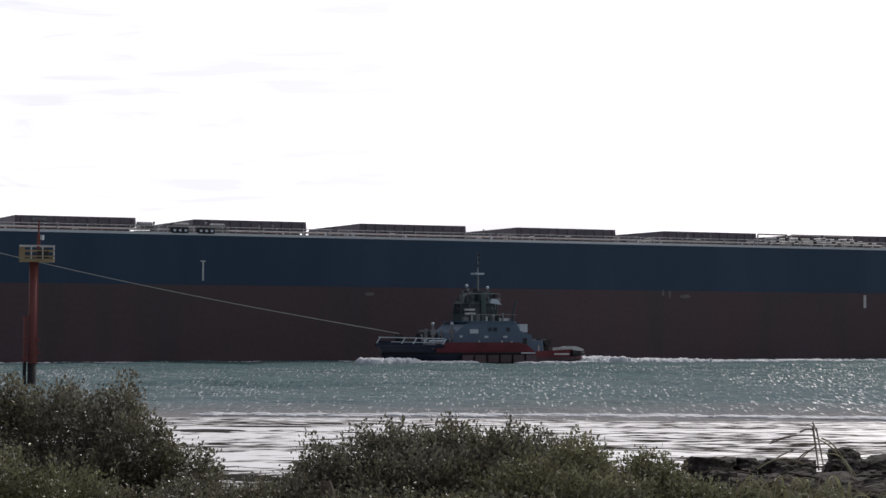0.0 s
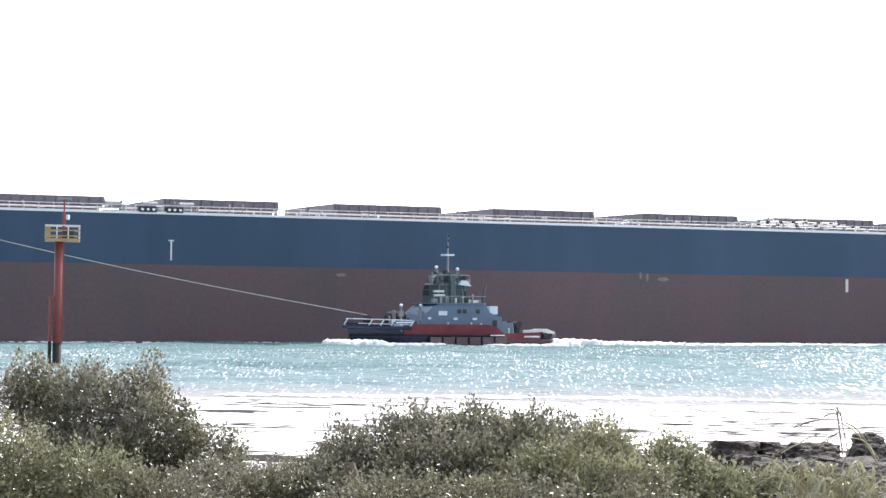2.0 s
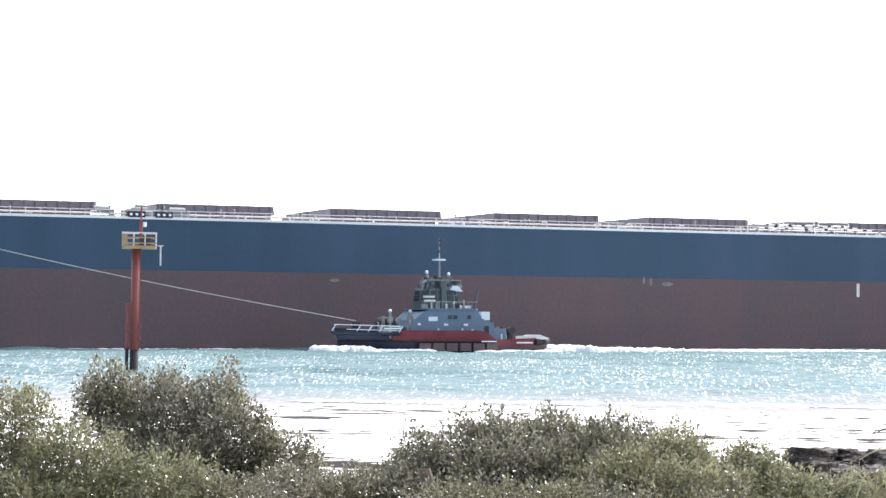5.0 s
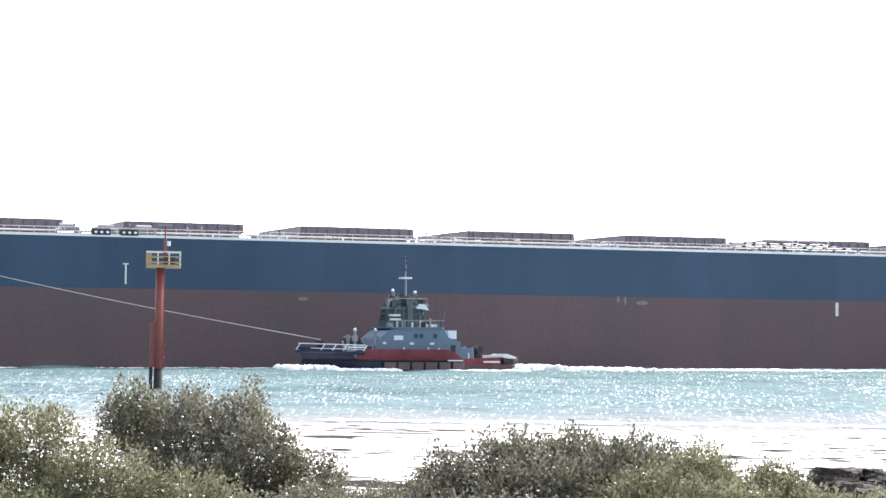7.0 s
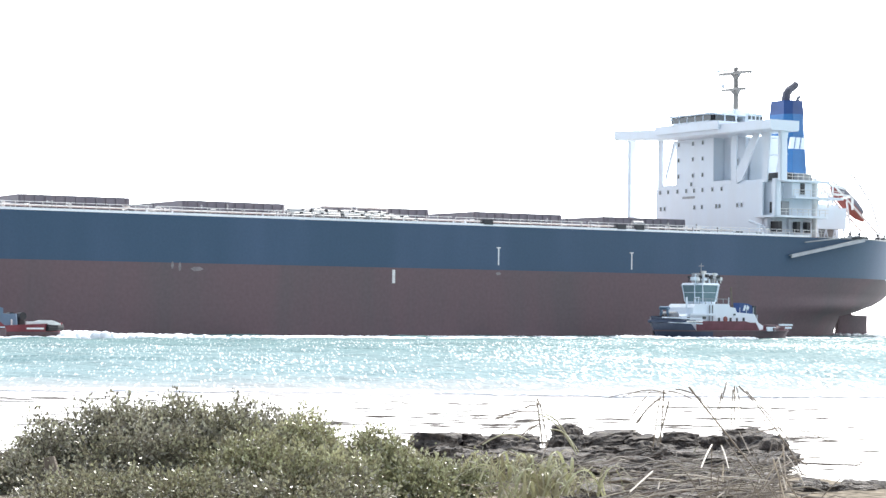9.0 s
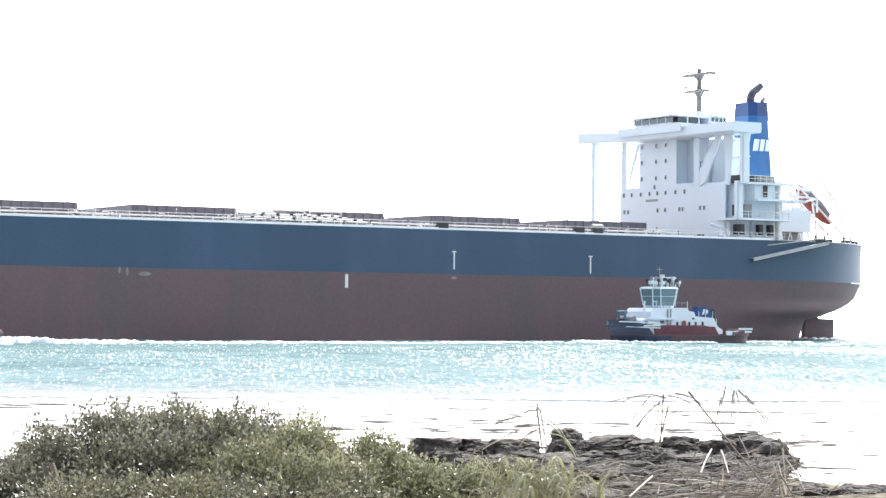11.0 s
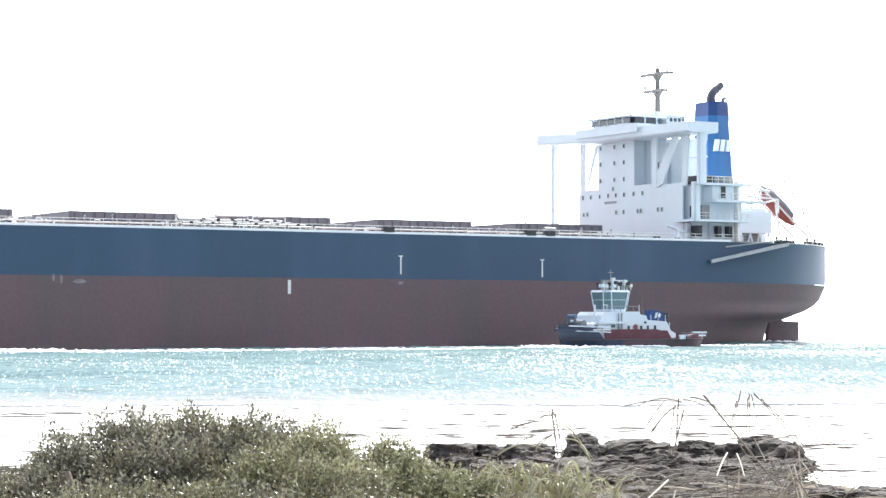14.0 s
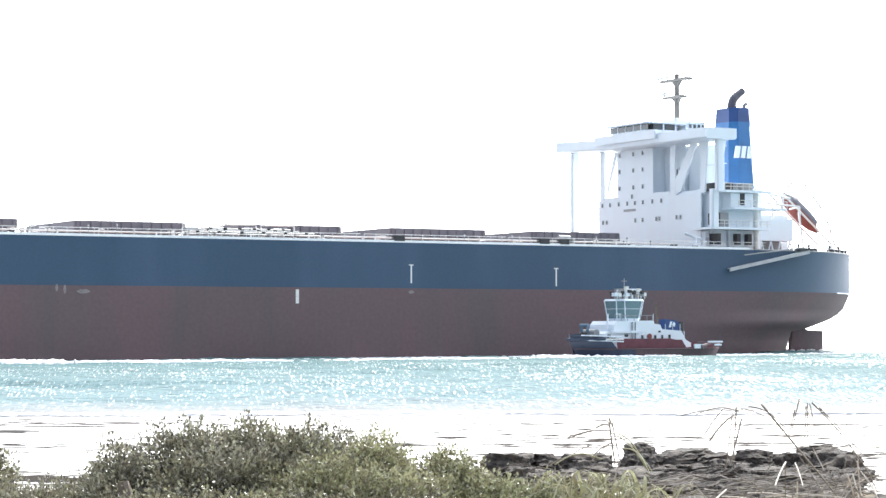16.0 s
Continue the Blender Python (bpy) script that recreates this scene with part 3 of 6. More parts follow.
def superstructure(ship):
    """White accommodation block with an open steel front screen, bridge wings, funnel and stern gear."""
    f, top = 167.0, 33.7
    house = part("deckhouse", Shape().box(f + 0.3, 178, 7.5, 34.5, DECK_Z, 25.5, c=0.1), WHITE, ship, "white accommodation block")
    for y0, y1, z0, z1 in ((6.0, 35.0, DECK_Z, 25.6), (19.0, 29.4, 25.61, top), (33.2, 34.6, 25.61, top + 0.36), (29.41, 33.19, 25.61, 26.1), (12.9, 14.3, 25.61, top), (14.31, 18.99, 25.61, 26.3)):
        part("screen_panel", Shape().box(f, f + 0.29, y0, y1, z0, z1, c=0.02), WHITE, house, "white steel front screen plating")
    for outline, x0, x1 in (([(12.8, 25.61), (11.3, 26.2), (7.0, top), (8.6, top), (12.85, 28.0)], f, f + 0.29), ([(6.2, 25.61), (5.0, 25.61), (4.2, top), (6.6, top), (6.0, 31)], f + 0.01, f + 0.3),
                            ([(32.9, 26.2), (32.9, 27.6), (30.6, top), (29.6, top)], f + 0.3, f + 0.6), ([(12.6, 25.61), (5.5, 25.61), (5.5, 26.1), (12.6, 26.1)], f + 0.3, f + 0.55)):
        part("screen_strut", Shape().prism(outline, 0, x0, x1), WHITE, house)
    part("upper_block", Shape().box(f + 0.3, 178, 19.2, 29.2, 25.5, top, c=0.1), WHITE, house)
    part("recess_wall", Shape().box(f + 2.4, 175, 13.4, 19.19, 25.5, top, c=0.1), WHITE, house)
    rw = part("recess_window", Shape().box(f + 2.3, f + 2.38, 14.9, 16.3, 28.6, 30.3), WHITE, house)
    part("pane", Shape().box(f + 2.24, f + 2.29, 15.2, 16.0, 28.9, 30.0), GLASS, rw)
    part("inner_casing", Shape().box(f + 3, 172.5, 8.6, 13.3, 25.5, 33.6, c=0.1), WHITE, house)
    part("side_wall", Shape().box(f + 1.0, 178, 4.6, 7.45, DECK_Z, 25.5, c=0.1), WHITE, house)
    for z in (27.2, 30.2, 33.0):
        part("side_gallery", Shape().box(f + 3, 170.6, 3.9, 8.5, z, z + 0.10), WHITE, house)
    # windows of the front
    frame_m = Shape().box(-0.05, 0.0, -0.33, 0.33, -0.44, 0.44).mesh("window_frame")
    pane_m = Shape().box(-0.08, -0.05, -0.24, 0.24, -0.34, 0.34).mesh("pane")
    spots = [(y, 24.9) for y in (33.8, 31.5, 28.9, 26.4, 24.2, 21.9, 19.2, 16.7)] + [(y, 22.0) for y in (33.6, 32.5, 24.1, 22.0, 18.1, 17.2, 12.5, 11.4)]
    spots += [(y, z) for z in (33.0, 30.3, 27.5) for y in (28.6, 24.6, 21.9)] + [(25.0, 26.0)]
    for y, z in spots:
        w = part("window", frame_m, WHITE, house)
        w.location = (f, y, z)
        part("pane", pane_m, GLASS, w)
    part("name_board", Shape().box(f - 0.03, f, 24.0, 27.5, 23.55, 23.95), GREY, house, "faded grey lettering bar")
    # bridge
    wing_s = Shape()
    wing_s.grid([[(x, y, z + max(0.0, y - 27) * 0.045) for x, z in ((163.9, top), (169.4, top), (169.6, top + 0.25), (169.6, 35.4), (163.6, 35.4), (163.6, top + 0.25))] for y in (0.0, 0.2, 13.5, 27.0, BEAM - 0.2, BEAM)], True)
    wing_s.f += [tuple(range(5, -1, -1)), tuple(range(30, 36))]
    wing = part("bridge_wing", wing_s, WHITE, house, "white bridge wing spanning the beam")
    part("wing_lip", Shape().box(163.1, 163.58, 13, 30.5, 34.6, 36.0, c=0.05), WHITE, wing)
    part("wheelhouse", Shape().box(164.0, 171, 16.0, 27.5, 35.4, 36.35, c=1.0), WHITE, house, "white wheelhouse")
    part("wheelhouse_roof", Shape().box(163.4, 171.6, 15.3, 28.2, 37.35, 37.6, c=0.9), WHITE, house)
    for i in range(5):
        y = 17.3 + 2.2 * i
        part("bridge_window", Shape().box(164.25, 164.3, y - 0.92, y + 0.92, 36.38, 37.32, c=0.03), GLASS, house)
        part("mullion", Shape().box(164.2, 164.4, y + 0.98, y + 1.24, 36.35, 37.35, c=0.02), WHITE, house)
    for i in range(2):
        x = 166.0 + 2.4 * i
        part("bridge_window", Shape().box(x - 0.9, x + 0.9, 16.22, 16.27, 36.38, 37.32, c=0.03), GLASS, house)
        part("mullion", Shape().box(x + 1.02, x + 1.3, 16.16, 16.36, 36.35, 37.35, c=0.02), WHITE, house)
    chart = part("chart_room", Shape().box(171.65, 175.4, 16.0, 26.0, 35.42, 37.7, c=0.3), WHITE, house, "white chart room behind the wheelhouse")
    part("chart_room_roof", Shape().box(171.62, 175.9, 15.5, 26.5, 37.7, 37.9, c=0.3), WHITE, chart)
    for i in range(4):
        part("chart_window", Shape().box(172.05 + 0.86 * i, 172.6 + 0.86 * i, 15.93, 15.99, 36.9, 37.5, c=0.02), GLASS, chart)
    rail = Shape().tube([(171.7, 15.6, 38.7), (175.8, 15.6, 38.7), (175.8, 24.0, 38.7)], 0.05, 5)
    for i in range(4):
        rail.tube([(171.8 + 1.3 * i, 15.6, 37.9), (171.8 + 1.3 * i, 15.6, 38.7)], 0.05, 5)
    part("chart_roof_rail", rail, CREAM, chart)
    part("wheelhouse_core", Shape().box(164.6, 170.6, 16.5, 27, 36.35, 37.35, c=0.8), DARK, house)
    part("roof_rail", Shape().tube([(163.9, 15.8, 38.4), (163.9, 27.8, 38.4)], 0.04, 5).tube([(163.9, 15.8, 38.4), (171, 15.8, 38.4)], 0.04, 5).tube([(163.9, 15.8, 37.6), (163.9, 15.8, 38.4)], 0.05, 5).tube([(163.9, 27.8, 37.6), (163.9, 27.8, 38.4)], 0.05, 5), CREAM, house)
    for y, z in ((27.5, 40.0), (22.8, 39.2)):
        part("whip_aerial", Shape().tube([(165, y, 37.7), (165, y, z)], 0.09, 5), GREY, house)
    # wing supports
    for y in (0.9, 42.2):
        part("wing_post", Shape().box(166.2, 167.6, y - 0.45, y + 0.45, DECK_Z if y > 20 else 25.6, top + (0.72 if y > 20 else 0.02), c=0.15), WHITE, house, "white wing support post")
    part("wing_post", Shape().box(166.0, 167.2, 1.4, 2.6, 20.0, 26, c=0.2), WHITE, house, "white wing support post")
    part("wing_bracket", Shape().prism([(5.5, 25.8), (4.6, 25.8), (2.4, top), (3.4, top)], 0, f + 2, f + 2.4), WHITE, house)
    # near-side decks and lockers
    for x0, x1, z in ((168.5, 178.0, 25.55), (170.0, 181.0, 22.9), (166.0, 177.5, 19.7)):
        deckp = part("side_deck", Shape().box(x0, x1, 1.6, 7.4, z, z + 0.35), WHITE, house)
        rail = Shape()
        for k in range(int((x1 - x0) / 1.2) + 1):
            rail.tube([(x0 + 1.2 * k, 1.7, z + 0.35), (x0 + 1.2 * k, 1.7, z + 1.4)], 0.045, 5)
        rail.tube([(x0, 1.7, z + 1.4), (x1, 1.7, z + 1.4)], 0.05, 5).tube([(x0, 1.7, z + 0.9), (x1, 1.7, z + 0.9)], 0.04, 5)
        part("railing", rail, CREAM, deckp)
    for x0, x1, y0, z0, z1, m in ((170.2, 174.6, 2.4, 23.3, 25.5, WHITE), (168.0, 170.6, 2.2, 25.95, 27.1, DARK), (172.2, 174.4, 2.2, 25.95, 27.0, GREY), (167.2, 170.0, 5.0, DECK_Z, 19.6, WHITE),
                                 (171.0, 176.0, 4.0, DECK_Z, 19.6, WHITE), (168.6, 170.4, 3.2, 20.1, 22.4, GREY), (173.6, 176.6, 6.0, DECK_Z, 22.8, WHITE)):
        part("locker", Shape().box(x0, x1, y0, 7.3, z0, z1, c=0.1), m, house)
    for x, z in ((172.4, 24.5), (168.3, 18.2), (172.2, 18.2), (174.4, 18.2), (168.2, 21.4)):
        part("doorway", Shape().box(x - 0.4, x + 0.4, 2.2 if z > 22 else 3.0, 2.6 if z > 22 else 5.2, z - 0.9, z + 0.9), DARK, house)
    part("provision_crane", Shape().tube([(175.6, 3.0, DECK_Z), (175.6, 3.0, 26.4)], 0.45, 12).tube([(175.6, 3.0, 26.1), (182.4, 3.0, 24.9)], 0.22, 8), CREAM, house, "pale provision crane with post and jib")
    part("stores_crane", Shape().tube([(164.0, 3.5, DECK_Z), (164.0, 3.5, 18.4)], 0.35, 8).tube([(162.0, 3.5, 19.0), (165.4, 3.5, 18.0)], 0.22, 6).box(163.2, 164.8, 2.8, 4.2, DECK_Z, 17.4), WHITE, house)
    # signal mast
    mast = part("signal_mast", Shape().tube([(172.3, 20.5, 37.6), (172.3, 20.5, 46.2)], 0.55, 10, 0.40), MAST, house, "grey signal mast with crosstrees")
    mast.location.x = 0.65
    for y0, y1, z in ((17.0, 24.4, 45.0), (18.6, 23.6, 42.2)):
        part("crosstree", Shape().prism([(y0, z), (y1, z), (y1, z + 0.42), (y0, z + 0.42)], 0, 171.6, 173.0).prism([(19.4, z), (21.6, z), (20.8, z - 0.8), (20.2, z - 0.8)], 0, 172.0, 172.6), MAST, mast)
    part("radar_scanner", Shape().box(171.4, 171.8, 22.0, 25.0, 45.6, 45.95), WHITE, mast)
    part("radar_dome", Shape().ball((172.3, 24.0, 43.2), 0.35, 0.35, 0.45), WHITE, mast)
    part("mast_top", Shape().tube([(172.3, 20.5, 46.2), (172.3, 20.5, 48.6)], 0.10, 5), MAST, mast)
    part("mast_aerial", Shape().tube([(172.3, 22.5, 45.2), (172.3, 22.5, 46.9)], 0.05, 5), MAST, mast)
    part("mast_base", Shape().box(170.6, 174, 18.6, 22.5, 35.45, 38.7, c=0.3), WHITE, mast)
    part("stay", Shape().tube([(160.0, 41, DECK_Z), (160.0, 41, 24.2)], 0.1, 5).tube([(160, 39.5, 21.6), (160, 42.5, 21.6)], 0.08, 5), GREY, ship, "thin deck light post")
    # funnel
    cone = Shape().box(182.4, 188.9, 18.0, 25.0, DECK_Z, 38.0, 0.5, 1.2)
    cone.v = [(x - (0.9 if x > 185.6 and z > 30 else 0.0), y, z) for x, y, z in cone.v]
    fun = part("funnel", cone, FUNNEL, ship, "tapered bright blue funnel with dark top")
    part("funnel_band", Shape().box(182.88, 187.52, 18.48, 24.52, 38.0, 38.7, 0.02, 1.1), FUNNEL, fun)
    part("funnel_top", Shape().box(182.9, 187.5, 18.5, 24.5, 38.7, 41.1, 0.15, 1.1), FUNNEL_DARK, fun, "dark blue funnel cap")
    part("exhaust_pipe", Shape().tube([(184.9, 21.4, 41), (184.9, 21.4, 41.8), (185.05, 21.4, 42.4), (185.4, 21.4, 42.95), (185.95, 21.4, 43.4), (186.6, 21.4, 43.85), (187.2, 21.4, 44.3)], 0.80, 12, 0.62), PIPE, fun, "dark bent exhaust pipe")
    part("exhaust_pipe", Shape().tube([(186.7, 20.4, 41), (186.7, 20.4, 41.5), (186.85, 20.4, 41.8), (187.2, 20.4, 42.0)], 0.32, 8), GREY, fun)
    mk, y = Shape(), 18.28
    for k in range(3):
        x = 183.1 + 1.2 * k
        mk.prism([(x, 32.6), (x + 0.85, 32.6), (x + 1.2, 34.6), (x + 0.35, 34.6)], 1, y - 0.12, y + 0.3)
    part("funnel_emblem", mk, WHITE, fun, "white slanting emblem strokes")
    part("ladder", Shape().tube([(188.8, 18.3, DECK_Z + 5), (188.5, 18.6, 37.5)], 0.07, 5).tube([(189.3, 18.3, DECK_Z + 5), (189.1, 18.5, 31)], 0.07, 5), GREY, fun)
    # engine casing, stern block
    eng = part("engine_casing", Shape().box(179.5, 194, 15, 28, DECK_Z, 23.0, c=0.2), WHITE, ship, "white engine casing")
    eng.location.x = -2.3
    part("stern_block", Shape().box(179.4, 188.6, 7.0, 14.9, 18.3, 21.9, c=0.15), WHITE, eng)
    legs = Shape()
    for k in range(5):
        x = 179.7 + 1.95 * k
        legs.tube([(x, 7.2, DECK_Z), (x + 0.5, 7.2, 18.3)], 0.13, 6).tube([(x + 1.0, 7.2, DECK_Z), (x + 0.5, 7.2, 18.3)], 0.13, 6)
    part("support_legs", legs, WHITE, eng)
    # Grey block added under the stern block to hold the shade between the legs.
    part("shade_block", Shape().box(181, 188, 9.0, 14.8, DECK_Z, 18.29), GREY, eng)
    part("top_rail", Shape().tube([(181, 7.2, 24.6), (190, 7.2, 24.0), (193.5, 14, 24.0)], 0.16, 6).tube([(184.5, 7.2, 21.7), (184.5, 7.2, 24.4)], 0.2, 6).tube([(190, 7.2, 21.7), (190, 7.2, 24.0)], 0.2, 6), CREAM, eng)
    # free-fall lifeboat on its slip
    slip = part("lifeboat_slip", Shape().tube([(194.3, 19.6, 26.9), (204.6, 19.6, 18.6), (204.9, 19.6, DECK_Z)], 0.2, 6).tube([(194.3, 23.2, 26.9), (204.6, 23.2, 18.6)], 0.2, 6)
                .tube([(193.8, 19.6, DECK_Z), (194.3, 19.6, 27.2), (196.0, 19.6, 28.8), (199.0, 19.6, 28.6), (203.4, 19.6, 23.6), (205.3, 19.6, 18.6), (205.2, 19.6, DECK_Z)], 0.17, 6)
                .tube([(198.8, 19.6, DECK_Z), (197.5, 19.6, 24.0)], 0.18, 6).tube([(190.5, 19.6, 25.2), (195.5, 19.6, 25.0)], 0.17, 6).tube([(194.4, 19.6, 27.2), (198, 19.6, 26)], 0.14, 6), CREAM, ship, "white lifeboat launching frame")
    b = Shape()
    rows = []
    for s, w in ((0, 0.3), (0.08, 0.8), (0.25, 1.25), (0.6, 1.35), (0.85, 1.0), (1.0, 0.35)):
        c = Vector((195.4 + 7.6 * s, 21.4, 26.6 - 5.9 * s))
        n = Vector((0.61, 0, 0.79))
        rows.append([c + n * (w * 0.85 * math.sin(q)) + Vector((0, 1, 0)) * (w * math.cos(q)) for q in (2 * math.pi * j / 12 for j in range(12))])
    b.grid(rows, True)
    boat = part("lifeboat", b, ORANGE, slip, "orange-red enclosed lifeboat", True)
    hood = Shape()
    hood.grid([[p + Vector((0.35, 0, 0.46)) for p in r] for r in rows[:5]], True)
    part("canopy", hood, HATCH, boat, "dark lifeboat canopy", True)
    # stern rails and mooring gear
    ring = hull_ring(DECK_Z)
    pts = [(x, MID - h + 0.3, DECK_Z + 1.1) for x, h in ring if x > 178]
    part("stern_rail", Shape().tube(pts, 0.06, 5).tube([(x, y, z - 0.5) for x, y, z in pts], 0.045, 5), CREAM, ship)
    for x, y, z, p in [(x, y, z, 0) for x, y, z in pts[::2]]:
        part("stanchion", Shape().tube([(x, y, DECK_Z), (x, y, z)], 0.06, 5), CREAM, ship)
    part("stern_bar", Shape().tube([(x, MID - h, DECK_Z + 0.02) for x, h in ring if x > 170], 0.12, 6), GREY, ship)
    for x, y in ((190, 9), (193, 10), (199, 12), (202.5, 14), (205, 16.8)):
        part("mooring_gear", Shape().box(x - 0.9, x + 0.9, y, y + 1.2, DECK_Z, DECK_Z + 0.9, c=0.2).tube([(x - 0.6, y + 0.6, DECK_Z + 0.9), (x - 0.6, y + 0.6, DECK_Z + 1.5)], 0.2, 8), DARK, ship)
    # White bead along the stern knuckle: its highlight, built as a shape.
    part("knuckle_highlight", Shape().tube([(x, MID - h - 0.02, PAINT_Z) for x, h in hull_ring(PAINT_Z) if x > 196], 0.1, 6), WHITE, ship)
    return house


carrier = bulk_carrier()
superstructure(carrier)

# ---- tugs: x runs aft from the stem, y 0 on the centre line, z up from the waterline ----


def tug_ring(L, half, z, sheer):
    out = []
    k = min(1.0, max(0.0, (z + 1.2) / 3.6))
    for i in range(25):
        s = i / 24
        bow = 1 - max(0, (0.30 - s) / 0.30) ** 2.4
        aft = 1 - 0.35 * max(0, (s - 0.85) / 0.15) ** 2.2
        w = half * max(0.04, bow) * aft * (0.80 + 0.20 * k)
        out.append((1.6 * (1 - k) * (1 - s) + s * (L - 0.8 * (1 - k)), w))
    return out


def tug_skin(L, half, low, high, n=4, i0=0, i1=24):
    """Both sides between two heights, each a function of the share of the length."""
    s = Shape()
    for side in (-1, 1):
        rows = []
        for j in range(n + 1):
            row = []
            for i in range(i0, i1 + 1):
                z = low(i / 24) + (high(i / 24) - low(i / 24)) * j / n
                x, w = tug_ring(L, half, z, 0)[i]
                row.append((x, side * w, z))
            rows.append(row)
        s.grid(rows)
    if i1 == 24:
        a = [tug_ring(L, half, low(1) + (high(1) - low(1)) * j / n, 0)[24] + (low(1) + (high(1) - low(1)) * j / n,) for j in range(n + 1)]
        s.grid([[(x, -w, z), (x, w, z)] for x, w, z in a])
    return s


def flared_wheelhouse(tug, x0, x1, hw, z0, z1, frame_mat, roof_mat, flare=0.5, pane=GLASS, inside=DARK, sill=0.30, eave=0.35):
    """Eight-sided wheelhouse with leaning panes between mullions."""
    c = 0.9

    def ring(g, z):
        return [(x0 - g + c, -hw - g, z), (x1 + g - c, -hw - g, z), (x1 + g, -hw - g + c, z), (x1 + g, hw + g - c, z), (x1 + g - c, hw + g, z), (x0 - g + c, hw + g, z), (x0 - g, hw + g - c, z), (x0 - g, -hw - g + c, z)]

    zs = z0 + sill * (z1 - z0)
    wh = part("wheelhouse", Shape().grid([ring(0, z0), ring(flare * 0.3, zs)], True), frame_mat, tug, "wheelhouse with leaning windows all round")
    lo, hi = ring(flare * 0.3, zs), ring(flare, z1)
    inner = Shape().grid([ring(flare * 0.3 - 0.7, zs), ring(flare - 0.7, z1)], True)
    part("dim_interior", inner, inside, wh)
    for i in range(8):
        a, b, d, e = (Vector(q) for q in (lo[i], lo[(i + 1) % 8], hi[(i + 1) % 8], hi[i]))
        nsplit = 3 if (b - a).length > 2.5 else 1
        for k in range(nsplit):
            u, w = (k + 0.06) / nsplit, (k + 0.94) / nsplit
            q = [a.lerp(b, u), a.lerp(b, w), e.lerp(d, w), e.lerp(d, u)]
            n = (q[1] - q[0]).cross(q[3] - q[0]).normalized() * 0.04
            part("window_pane", Shape().add([p + n for p in q] + [p - n for p in q], [(0, 1, 2, 3), (7, 6, 5, 4), (0, 1, 5, 4), (1, 2, 6, 5), (2, 3, 7, 6), (3, 0, 4, 7)]), pane, wh)
            part("mullion", Shape().tube([a.lerp(b, k / nsplit), e.lerp(d, k / nsplit)], 0.10, 6), frame_mat, wh)
        mid = [a.lerp(e, 0.55), b.lerp(d, 0.55)]
        part("transom_bar", Shape().tube(mid, 0.06, 5), frame_mat, wh)
    r0, r1 = ring(flare + eave, z1), ring(flare + eave - 0.2, z1 + 0.32)
    roof = Shape().grid([r0, r1], True)
    roof.f += [tuple(range(7, -1, -1)), tuple(range(8, 16))]
    part("wheelhouse_roof", roof, roof_mat, wh)
    return wh


